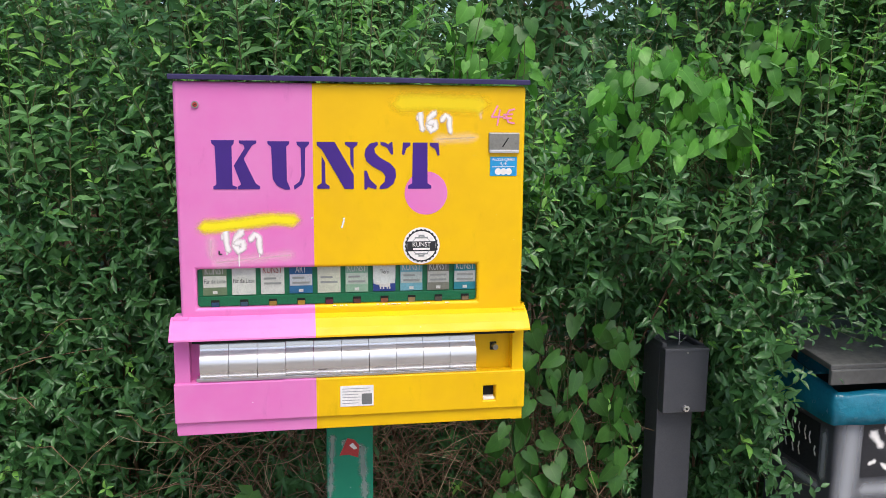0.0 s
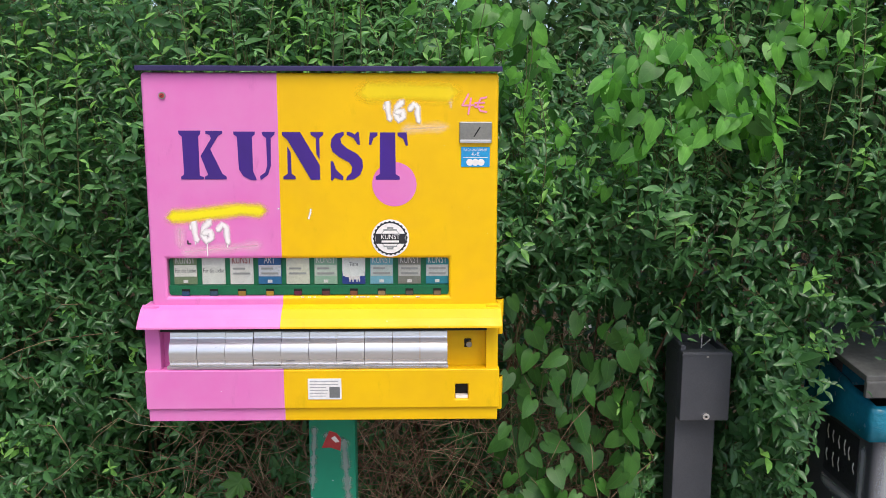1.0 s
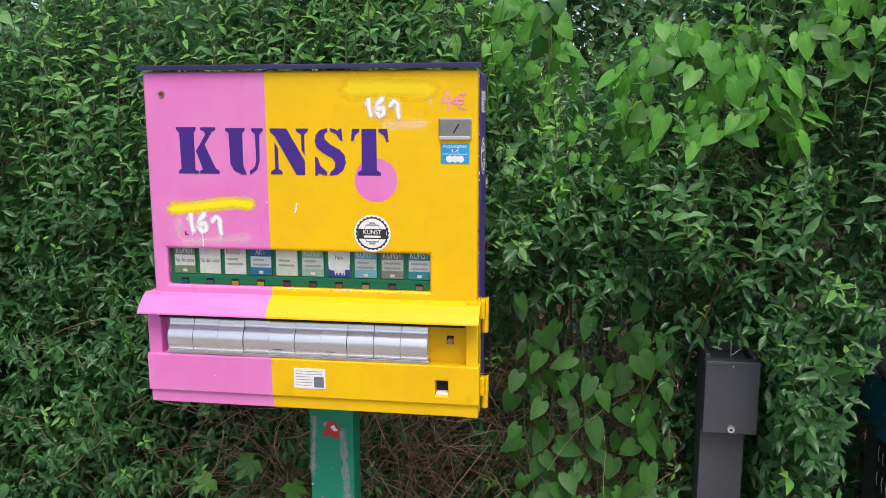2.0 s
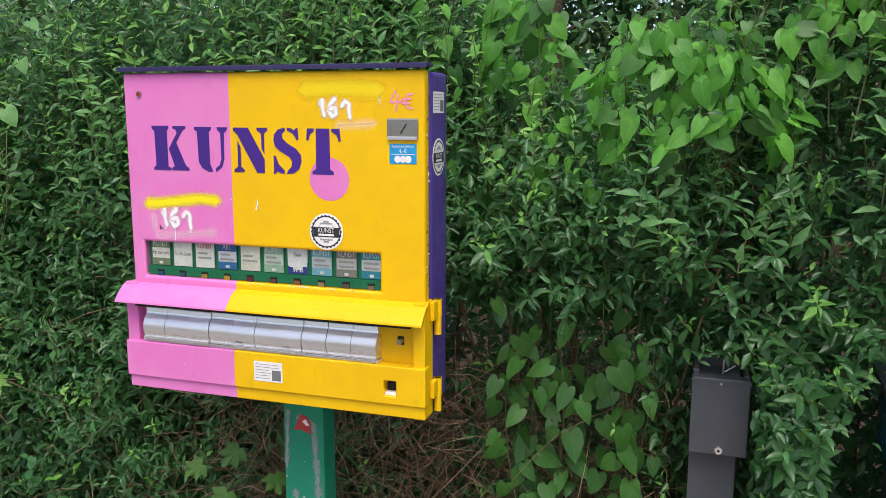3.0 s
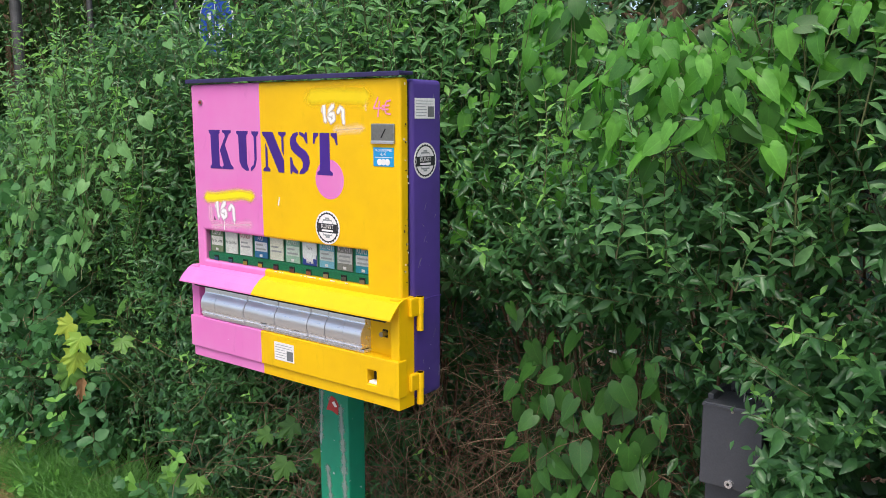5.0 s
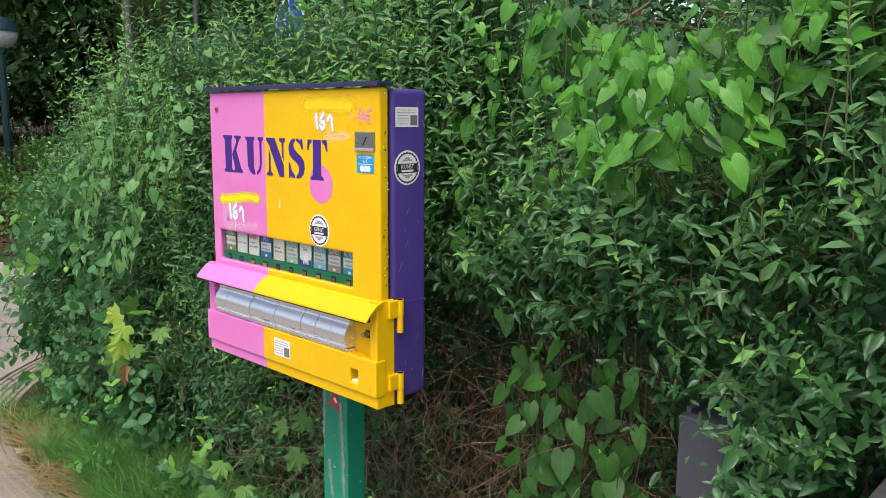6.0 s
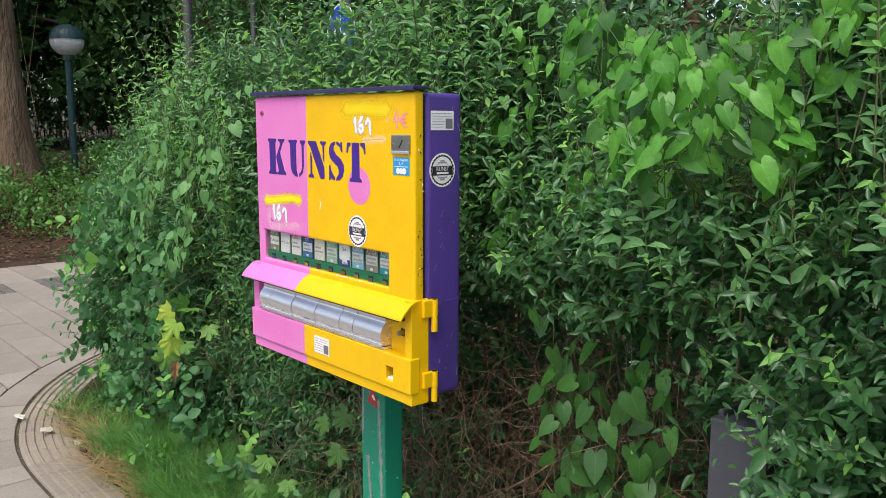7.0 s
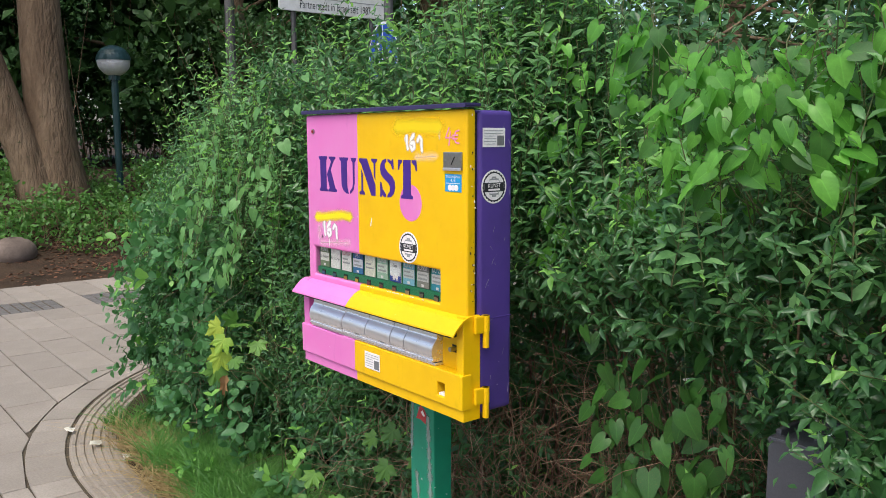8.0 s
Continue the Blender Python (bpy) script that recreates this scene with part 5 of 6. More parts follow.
def bindweed(label, seed, mounds=(), vines=(), mat="bindweed", old=0.15):
    """Climbing bindweed. mounds: centre, radii, count and leaf sizes of a shell of overlapping leaves that faces out
    and up;
    vines: foot, head, count, leaf sizes and sway of a runner with leaves along it; old: share of leaves in the spotted,
    shade-toned copy."""
    r = random.Random(seed)
    vine = thing("bindweed", label, "climbing plant", "bindweed on the hedge")
    pet, runs = [], []

    def leaf(pos, ax, no, size):
        tip = np.array(pos) + np.array(Vector(ax).normalized()) * size
        if not keep_clear(np.array([pos, tip])).all():
            return
        kind = "bindweedoldshade" if r.random() < old else mat
        shared("leaf", HEARTS[kind][r.randrange(8)], vine, frame_of(pos, ax, no, size, r.uniform(0.82, 1.08)))
        back = np.array(pos) + np.array([r.gauss(0, 0.02), 0.035, -0.02 + r.gauss(0, 0.02)])
        pet.append([np.array(pos), (np.array(pos) + back) / 2 + [0, 0, 0.012], back])

    for c, rad, n, (smin, smax) in mounds:
        for _ in range(n):
            u = Vector((r.gauss(0, 1), r.gauss(-0.55, 0.8), r.gauss(0.25, 0.8))).normalized()
            if u.y > 0.45 or u.z < -0.5:
                continue
            k = r.choice((r.uniform(0.88, 1.04), r.uniform(0.6, 1.0)))
            lump = 1 + 0.22 * noise.noise((u.x * 2.1 + seed, u.y * 2.1, u.z * 2.1))
            pos = [c[i] + u[i] * rad[i] * k * lump for i in range(3)]
            no = (u.x * 0.5 + r.gauss(0, 0.40), u.y * 0.6 - 0.45 + r.gauss(0, 0.30), 0.35 + 0.4 * u.z + r.gauss(0, 0.35))
            ax = (u.x * 0.3 + r.gauss(0, 0.50), -0.15 + r.gauss(0, 0.25), -0.9 + r.gauss(0, 0.40))
            leaf(pos, ax, no, r.triangular(smin, smax, smin + 0.6 * (smax - smin)))
        for _ in range(max(3, n // 14)):
            a = np.array([c[0] + r.gauss(0, rad[0] * 0.5), c[1] + 0.04, c[2] - rad[2]])
            b = np.array([c[0] + r.gauss(0, rad[0] * 0.6), c[1] - 0.3 * rad[1], c[2] + rad[2] * r.uniform(0.6, 1.1)])
            runs.append([a + (b - a) * i / 9 + np.array([0.035 * math.sin(i * 0.9 + a[0] * 40), 0.02 * math.cos(i * 1.3), 0]) for i in range(10)])
    for a, b, n, (smin, smax), sway in vines:
        a, b = np.array(a), np.array(b)
        ph = r.uniform(0, 6)
        at = lambda t: a + (b - a) * t + np.array([sway * math.sin(t * 5.5 + ph), 0.5 * sway * math.cos(t * 7 + ph), 0.4 * sway * math.sin(t * 4 + ph)])
        runs.append([at(i / 9) for i in range(10)])
        for i in range(n):
            t = (i + r.uniform(0.1, 0.9)) / n
            side = 1 if i % 2 else -1
            pos = at(t) + np.array([side * r.uniform(0.01, 0.045), -r.uniform(0.005, 0.04), r.gauss(0, 0.012)])
            ax = (side * 0.35 + r.gauss(0, 0.35), -0.25 + r.gauss(0, 0.2), -0.85 + r.gauss(0, 0.3))
            no = (r.gauss(0, 0.45), -0.8 + r.gauss(0, 0.2), 0.45 + r.gauss(0, 0.3))
            leaf(pos, ax, no, r.uniform(smin, smax) * (1 - 0.35 * max(0, t - 0.6)))
    v1, f1 = tubes(pet, np.full(len(pet), 0.0011))
    v2, f2 = tubes(runs, np.full(len(runs), 0.0017), 4)
    v, f, _ = gather([(v1, f1, f1), (v2, f2, f2)])
    tagged(bulk("stem", v, f, [M["stem"]], None, vine, "thin green twining stems"), kind="stuff")


S1, S2, S3 = (0.020, 0.066), (0.042, 0.076), (0.024, 0.054)
rv = random.Random(77)
bindweed("bright green bindweed with heart-shaped leaves bulging from the hedge", 1,
         [((0.82, 0.37, 1.56), (0.21, 0.19, 0.20), 260, S1), ((0.62, 0.46, 1.42), (0.17, 0.14, 0.16), 60, S3), ((1.14, 0.42, 1.70), (0.20, 0.16, 0.13), 70, S1)],
         [((0.9, 0.30, 1.66), (0.98, 0.34, 1.95), 8, (0.02, 0.045), 0.04), ((0.72, 0.28, 1.68), (0.74, 0.33, 1.88), 6, (0.02, 0.04), 0.03), ((1.12, 0.34, 1.72), (1.16, 0.4, 2.05), 9, S3, 0.05), ((1.30, 0.36, 1.60), (1.32, 0.4, 2.05), 12, S3, 0.05)], "bindweed", 0.20)
bindweed("bright green bindweed twining up over the hedge top", 2, [((0.40, 0.60, 1.66), (0.13, 0.12, 0.24), 70, S1), ((0.36, 0.58, 1.32), (0.13, 0.10, 0.18), 26, S3)],
         [((x := rv.uniform(0.14, 0.50), rv.uniform(0.42, 0.50), rv.uniform(1.20, 1.40)), (x + rv.gauss(0, 0.06), rv.uniform(0.44, 0.58), rv.uniform(1.75, 2.05)), 11, S1, 0.035) for _ in range(8)], "bindweed", 0.25)
bindweed("bindweed trailing down over bare twigs, its shade put into a darker green", 3, (),
         [((x := rv.uniform(0.45, 0.78), rv.uniform(0.42, 0.48), 0.06), (x + rv.gauss(0, 0.07), rv.uniform(0.34, 0.42), rv.uniform(1.00, 1.16)), 13, S2, 0.04) for _ in range(15)], "bindweedoldshade", 0.4)
bindweed("pale green bindweed over the hedge's end", 4, (),
         [((x := c + rv.gauss(0, 0.07), (y := 0.17 + 0.30 * max(0, -1.7 - x)), low_ + rv.uniform(0, 0.15)), (x + rv.gauss(0, 0.08), y + 0.14, top_ + rv.uniform(-0.15, 0.1)), 12, (0.026, 0.060), 0.045)
          for c, low_, top_ in ((-1.08, 1.10, 1.75), (-1.28, 0.90, 1.50), (-1.55, 1.10, 1.80), (-1.85, 0.85, 1.45), (-2.10, 1.05, 1.62), (-2.45, 0.85, 1.35)) for _ in range(4)], "bindweedpale", 0.12)

flower = thing("bindweed_flower", "small white bindweed blossom", "flower", at=(0.622, 0.43, 1.017))
part("corolla", disc(0.002, 0.018, 10, m=pose(0, 0, 0, 10, 80, 0), r2=0.005), M["white"], flower)
part("calyx", disc(0.004, 0.012, 8, m=pose(0.003, 0.014, -0.004, 70, 20, 0)), M["stem"], flower)


# ---- maple seedlings ----
def maple(mat, k):
    r = random.Random(k)
    bm = bmesh.new()
    c = bm.verts.new((0, 0.30, 0))
    out = []
    half = [(9, 0.56), (13, 0.60), (17, 0.50), (25, 0.40), (34, 0.52), (40, 0.52), (46, 0.66), (53, 0.50), (60, 0.46), (70, 0.36), (82, 0.42), (93, 0.50), (108, 0.38), (150, 0.26)]
    tips = [(-a, l) for a, l in half[::-1]] + [(0, 0.73)] + half + [(180, 0.10)]
    for a, l in tips:
        a, l = radians(a + r.uniform(-2, 2)), l * r.uniform(0.92, 1.08)
        out.append(bm.verts.new((l * math.sin(a), 0.30 + l * math.cos(a), r.uniform(-0.06, 0.06) - 0.25 * l * l)))
    for i in range(len(out)):
        bm.faces.new((c, out[(i + 1) % len(out)], out[i])).smooth = True
    me = bpy.data.meshes.new("leaf")
    bm.to_mesh(me)
    bm.free()
    me.materials.append(mat)
    return me


MG, MY, MB = maple(M["maple"], 1), maple(M["mapleyellow"], 2), maple(M["maplebrown"], 3)
for v_ in MB.vertices:                       # withered: rolled up lengthwise
    v_.co.x, v_.co.z = v_.co.x * 0.38, v_.co.z + 0.5 * abs(v_.co.x)


def seedling(label, base, items, scale=1.0, nor=(0.25, -0.9, 0.5)):
    ob = thing("maple_seedling", label, "seedling", "maple seedlings")
    paths = []
    for me, pos, size, ax in items:
        shared("leaf", me, ob, frame_of(pos, ax, nor, size * scale))
        b = np.array([base[0], base[1] + 0.12, max(0.05, pos[2] - 0.15)])
        p_ = np.array(pos)
        paths.append([b, b * 0.5 + p_ * 0.5 + [0, 0, 0.05], p_ + [0, 0.01, 0.01], p_])
    paths.append([np.array([base[0], base[1] + 0.12, 0.04]), np.array([base[0], base[1] + 0.12, 0.3]), np.array([base[0], base[1] + 0.12, 0.55]), np.array([base[0], base[1] + 0.1, 0.8])])
    v, f = tubes(paths, np.full(len(paths), 0.0016))
    tagged(bulk("stem", v, f, [M["stem"]], None, ob), kind="stuff")


seedling("maple seedling with yellowing and withered leaves", (-1.08, 0.16, 0), [
    (MG, (-0.94, 0.07, 0.93), 0.085, (0.5, -0.4, 0.1)), (MG, (-0.89, 0.10, 0.88), 0.075, (0.6, -0.3, -0.5)), (MY, (-1.10, 0.07, 0.90), 0.095, (-0.6, -0.4, -0.4)), (MY, (-1.02, 0.05, 0.88), 0.085, (0.0, -0.5, -0.6)),
    (MY, (-1.03, 0.04, 0.83), 0.10, (-0.2, -0.4, -0.9)), (MG, (-1.10, 0.05, 0.76), 0.10, (-0.2, -0.4, -0.9)), (MB, (-1.05, 0.05, 0.73), 0.09, (0.1, -0.2, -1)), (MB, (-1.065, 0.055, 0.725), 0.07, (0.0, -0.1, -1)), (MG, (-1.01, 0.09, 0.92), 0.08, (0.1, -0.6, 0.3)), (MG, (-0.92, 0.11, 0.96), 0.07, (0.7, -0.2, 0.2)), (MG, (-1.00, 0.06, 0.80), 0.07, (0.7, -0.2, -0.3))], 0.98, (0.75, -0.6, 0.45))
seedling("green maple seedling at the foot of the hedge", (-0.62, 0.24, 0), [
    (MG, (-0.60, 0.16, 0.48), 0.10, (0.3, -0.6, -0.3)), (MG, (-0.70, 0.16, 0.46), 0.11, (-0.6, -0.5, -0.3)), (MG, (-0.52, 0.18, 0.42), 0.09, (0.6, -0.5, -0.4)), (MG, (-0.64, 0.15, 0.38), 0.10, (-0.1, -0.6, -0.7)), (MG, (-0.72, 0.18, 0.34), 0.085, (-0.5, -0.6, -0.5))], 0.8, (0.6, -0.6, 0.5))
seedling("green maple seedling at the foot of the hedge", (-0.20, 0.26, 0), [
    (MG, (-0.22, 0.22, 0.72), 0.09, (-0.4, -0.6, -0.5)), (MG, (-0.14, 0.23, 0.66), 0.085, (0.5, -0.5, -0.5)), (MG, (-0.26, 0.22, 0.60), 0.10, (-0.3, -0.6, -0.8)), (MG, (-0.33, 0.22, 0.66), 0.08, (-0.6, -0.5, -0.4))], 0.8, (0.5, -0.6, 0.6))


# ---- grass ----
def blades_of_grass(name, label, n, place, hmin, hmax, mat, flat=0.35):
    x, y = place(n)
    base = np.column_stack([x, y, np.full(n, 0.012)])
    ok = keep_clear(base + [0, 0, 0.1])
    base = base[ok]
    n = len(base)
    h = rng.uniform(hmin, hmax, n)
    lean = rng.normal(0, flat, (n, 2))
    t = np.array([0, 0.4, 0.75, 1.0])
    path = base[:, None] + np.stack([lean[:, :1] * t ** 2 * h[:, None] * 1.4, lean[:, 1:] * t ** 2 * h[:, None] * 1.4, h[:, None] * (t - 0.25 * t ** 2)], -1)
    side = np.column_stack([np.cos(a := rng.uniform(0, 6.3, n)), np.sin(a), np.zeros(n)])
    w = np.array([1.0, 0.85, 0.5, 0.06])[None, :, None] * rng.uniform(0.0018, 0.0040, (n, 1, 1))
    V = np.stack([path - side[:, None] * w, path + side[:, None] * w], 2).reshape(-1, 3)
    i = (np.arange(n) * 8)[:, None, None]
    F = np.array([(0, 1, 3, 2), (2, 3, 5, 4), (4, 5, 7, 6)])[None] + i
    ob = bulk(name, V, F.reshape(-1, 4), [mat])
    return tagged(ob, label, "grass", kind="stuff")


def tufts(x0, x1, y0, y1, count, tight):
    cx, cy = rng.uniform(x0, x1, count), rng.uniform(y0, y1, count)

    def place(n):
        k = rng.integers(0, count, n)
        return cx[k] + rng.normal(0, tight, n), cy[k] + rng.normal(0, tight * 0.7, n)
    return place


blades_of_grass("grass", "lush green grass tufts in front of the hedge", 13000, tufts(-2.0, -0.30, 0.10, 0.42, 60, 0.05), 0.10, 0.30, M["grass"])
blades_of_grass("grass", "thin green grass at the paving's edge", 1500, tufts(-2.9, -2.0, 0.18, 0.42, 14, 0.05), 0.07, 0.19, M["grass"], 0.5)
blades_of_grass("grass", "sparse grass round the green post", 1300, tufts(-0.4, 0.6, 0.05, 0.40, 16, 0.06), 0.07, 0.22, M["grass"], 0.5)
blades_of_grass("dry_grass", "dry straw-coloured grass along the paving's edge", 2200, tufts(-2.7, -1.5, 0.09, 0.22, 20, 0.05), 0.05, 0.14, M["straw"], 1.1)
blades_of_grass("dry_grass", "flattened dry grass under the hedge", 2600, tufts(0.05, 0.65, 0.25, 0.55, 14, 0.07), 0.06, 0.18, M["straw"], 1.8)
blades_of_grass("grass", "mown grass beside the hedge", 3500, tufts(-0.3, 3.0, 0.08, 0.3, 100, 0.07), 0.04, 0.10, M["grass"])


# ---- trees ----
def tree(label, x, y, r, h, low, crown_r, leaves_n, seed, lean=(0, 0), leaf=0.12, forks=(), kind=""):
    g = np.random.default_rng(seed)
    z0 = rise(x, y) - 0.1
    ob = thing("tree", label, "tree", "trees behind the hedge", kind)
    t = np.linspace(0, 1, 12)
    def trunk(bx, by, rr, hh, ln, top):
        pts = np.column_stack([bx + ln[0] * t * hh + 0.04 * np.sin(t * 7 + seed), by + ln[1] * t * hh + 0.04 * np.cos(t * 6 + seed), z0 + t * hh])
        bm = bmesh.new()
        rings = []
        for i, q in enumerate(pts):
            rad = rr * (1 - 0.65 * t[i]) * (1 + 0.45 * math.exp(-t[i] * hh / 0.35))
            rings.append([bm.verts.new((q[0] + rad * (1 + 0.10 * noise.noise((k, i * 0.7, seed))) * math.cos(k * math.pi / 8), q[1] + rad * (1 + 0.10 * noise.noise((k + 9, i * 0.7, seed))) * math.sin(k * math.pi / 8), q[2])) for k in range(16)])
        for a, b in zip(rings, rings[1:]):
            for k in range(16):
                bm.faces.new((a[k], a[(k + 1) % 16], b[(k + 1) % 16], b[k])).smooth = True
        part("trunk", bm, M["bark"], ob)
        return pts
    main = trunk(x, y, r, h, lean, True)
    for fx, fy, fr, fl in forks:
        trunk(x + fx, y + fy, fr, h * 0.8, fl, True)
    nl = 26
    ki = g.integers(3, 12, nl)
    st = main[ki]
    ang = g.uniform(0, 6.3, nl)
    reach = crown_r * g.uniform(0.5, 1.0, nl)
    en = st + np.column_stack([np.cos(ang) * reach, np.sin(ang) * reach, g.uniform(-0.6, 1.2, nl)])
    en[:, 2] = np.maximum(en[:, 2], z0 + low)
    tt = np.linspace(0, 1, 6)[None, :, None]
    lim = st[:, None] * (1 - tt) + en[:, None] * tt + np.array([0, 0, 0.35]) * np.sin(tt * 3.14) + np.cumsum(g.normal(0, 0.05, (nl, 6, 3)), 1)
    v, f = tubes(lim, r * g.uniform(0.12, 0.28, nl), 5)
    tagged(bulk("branchwork", v, f, [M["bark"]], None, ob), kind="stuff")
    nc = 70
    cen = lim[g.integers(0, nl, nc), g.integers(2, 6, nc)] + g.normal(0, 0.45, (nc, 3))
    cen[:, 2] = np.maximum(cen[:, 2], z0 + low)
    pos = cen[g.integers(0, nc, leaves_n)] + g.normal(0, 1, (leaves_n, 3)) * np.array([0.42, 0.42, 0.26])
    ax = g.normal(0, 1, (leaves_n, 3)) + np.array([0, 0, -0.5])
    no = g.normal(0, 0.5, (leaves_n, 3)) + np.array([0, 0, 1])
    sz = leaf * g.uniform(0.6, 1.25, leaves_n)
    v, f = blades(SIMPLE, pos, ax, no, sz, sz * 0.6)
    bulk("crown", v, f, [M["treeleaf"]], None, ob)
    return ob


tree("tall old tree with a forked brown trunk on the bank", -11.6, 2.20, 0.36, 10.0, 5.4, 3.4, 4500, 21, (0.0, -0.03), 0.16, ((0.10, -0.16, 0.27, (-0.02, -0.30)),))
tree("dark leafy tree behind the hedge", -2.42, 8.1, 0.19, 8.0, 2.4, 2.6, 5000, 22)
for i, (x, y, r, h, low) in enumerate(((-15.5, 7.0, 0.25, 9, 1.2), (-12.5, 10, 0.3, 10, 1.4), (-8.5, 10.5, 0.28, 9, 1.4), (-5.0, 9.5, 0.2, 8, 1.4), (-1.4, 10.2, 0.24, 9, 1.6), (5.6, 8.6, 0.2, 8, 1.8), (8.6, 6.6, 0.22, 8, 1.6), (-19.5, 3.5, 0.3, 9, 1.0), (-18, -1.0, 0.3, 9, 1.6), (-15, 12.5, 0.3, 10, 1.2), (4.4, 13, 0.3, 10, 2.0), (-22, 8, 0.3, 11, 1.0))):
    tree("dark leafy park tree", x, y, r, h, low, 3.4, 3800 if x > 2 else 9000, 40 + i, leaf=0.20)


def thicket(label, n, x0, x1, y0, y1, top, leaf, seed, mat, clumps=60, shape=SIMPLE, ground_z=True):
    g = np.random.default_rng(seed)
    ob = thing("thicket", label, "bushes", kind="stuff")
    cx, cy = g.uniform(x0, x1, clumps), g.uniform(y0, y1, clumps)
    base = np.array([rise(a, b) for a, b in zip(cx, cy)])
    cz = base + g.uniform(0.1, 1, clumps) * top
    k = g.integers(0, clumps, n)
    spread = min(0.5, top * 0.35)
    pos = np.column_stack([cx[k], cy[k], cz[k]]) + g.normal(0, 1, (n, 3)) * np.array([spread, spread, spread * 0.6])
    pos[:, 2] = np.maximum(pos[:, 2], base[k] + 0.02)
    sz = leaf * g.uniform(0.6, 1.3, n)
    v, f = blades(shape, pos, g.normal(0, 1, (n, 3)) + [0, 0, -0.3], g.normal(0, 0.5, (n, 3)) + [0, 0, 1], sz, sz * 0.6)
    bulk("foliage", v, f, [mat], None, ob)
    m = clumps * 3 if top < 1 else clumps
    k = g.integers(0, clumps, m)
    a = np.column_stack([cx[k] + g.normal(0, 0.15, m), cy[k] + g.normal(0, 0.15, m), base[k] - 0.02])
    b = np.column_stack([cx[k], cy[k], cz[k]]) + g.normal(0, spread * 0.8, (m, 3))
    b[:, 2] = np.maximum(b[:, 2], base[k] + 0.1)
    t = np.linspace(0, 1, 5)[None, :, None]
    v, f = tubes(a[:, None] * (1 - t) + b[:, None] * t + np.cumsum(g.normal(0, 0.02, (m, 5, 3)), 1), np.full(m, 0.004 + 0.006 * (top > 1)), 4)
    bulk("branches", v, f, [M["twig"] if top < 1 else M["bark"]], None, ob)


thicket("dark bushes behind the hedge", 16000, -5.5, 9.0, 5.2, 7.4, 2.3, 0.10, 61, M["treeleaf"], 150)
thicket("dark bushes below the trees", 14000, -17, -9.5, 6.0, 9.5, 3.0, 0.12, 62, M["treeleaf"], 120)
thicket("dark bushes on the bank", 12000, -21, -15.5, -4.0, 6.5, 3.4, 0.12, 63, M["treeleaf"], 100)
thicket("tall dark undergrowth behind the lamp", 60000, -26, -16.5, -4.0, 14.0, 8.0, 0.38, 66, M["treeleaf"], 420)
thicket("tall dark undergrowth between the trees", 26000, -15, 11.0, 10.5, 15.5, 3.2, 0.26, 67, M["treeleaf"], 480)
thicket("low green ground cover on the bank", 22000, -13.4, -9.9, -2.5, 8.0, 0.40, 0.075, 64, M["ivy"], 330, ROUND)
thicket("low bushes with brown twigs at the edge of the bank", 3600, -10.8, -9.5, 1.7, 6.5, 0.45, 0.055, 65, M["ivy"], 90, ROUND)

bl_ = ball(0.40, Matrix.Translation((-9.75, 1.15, 0.13)) @ Matrix.Diagonal((0.62, 0.72, 0.52, 1)), 28, 18)
for v_ in bl_.verts:
    v_.co += (v_.co - Vector((-9.75, 1.15, 0.13))) * 0.22 * noise.noise(v_.co * 2.6)
for f_ in bl_.faces:
    f_.smooth = True
tagged(part("boulder", bl_, M["stone"]), "rounded brown field boulder beside the paving", "boulder")

# litter on the paving and soil
n = 5200
x, y = rng.uniform(-10.6, -7.75, n), rng.uniform(-1.5, 6.5, n)
k = rng.random(n) < np.clip((-x - 7.9) / 1.2, 0.06, 1)
x, y = x[k], y[k]
n = len(x)
pos = np.column_stack([x, y, [rise(a, b) + (0.012 if a > -8.0 else 0.006) for a, b in zip(x, y)]])
sz = rng.uniform(0.025, 0.07, n)
v, f = blades(ROUND, pos, rng.normal(0, 1, (n, 3)) * [1, 1, 0.15], rng.normal(0, 0.25, (n, 3)) + [0, 0, 1], sz, sz * 0.6)
tagged(bulk("leaf_litter", v, f, [M["litter"]]), "red-brown dead leaves strewn below the bank", "leaf litter", kind="stuff")
for k, (x, y, s_) in enumerate(((-2.60, 0.02, 0.05), (-2.31, 0.08, 0.06), (-2.9, -0.03, 0.045), (-1.98, 0.07, 0.04))):
    bm = bmesh.new()
    r = random.Random(k)
    c = bm.verts.new((0, 0, 0.012))
    ring = [bm.verts.new((math.cos(a * 0.785) * s_ * r.uniform(0.4, 1), math.sin(a * 0.785) * s_ * r.uniform(0.3, 0.8), r.uniform(0.002, 0.02))) for a in range(8)]
    for a in range(8):
        bm.faces.new((c, ring[a], ring[(a + 1) % 8]))
    ob = part("fallen_leaf", bm, plain("bleached_leaf", (0.55, 0.53, 0.45), 0.7))
    ob.location = (x, y, 0.012)
    tagged(ob, "bleached dry leaf lying on the paving", "leaf", "fallen leaves")

# ---- paving ----
paving = thing("paving", "beige-grey concrete slab paving with dark joints", "paving", kind="structure")
W, L, GAP = 0.277, 0.51, 0.004
START = {-2: -3.58, -1: -3.83, 0: -4.17, 1: -4.97, 2: -4.46}   # one joint of a course
STRIP = (-7.02, -6.48)                                        # cobbles let into the paving
EDGE = -7.95


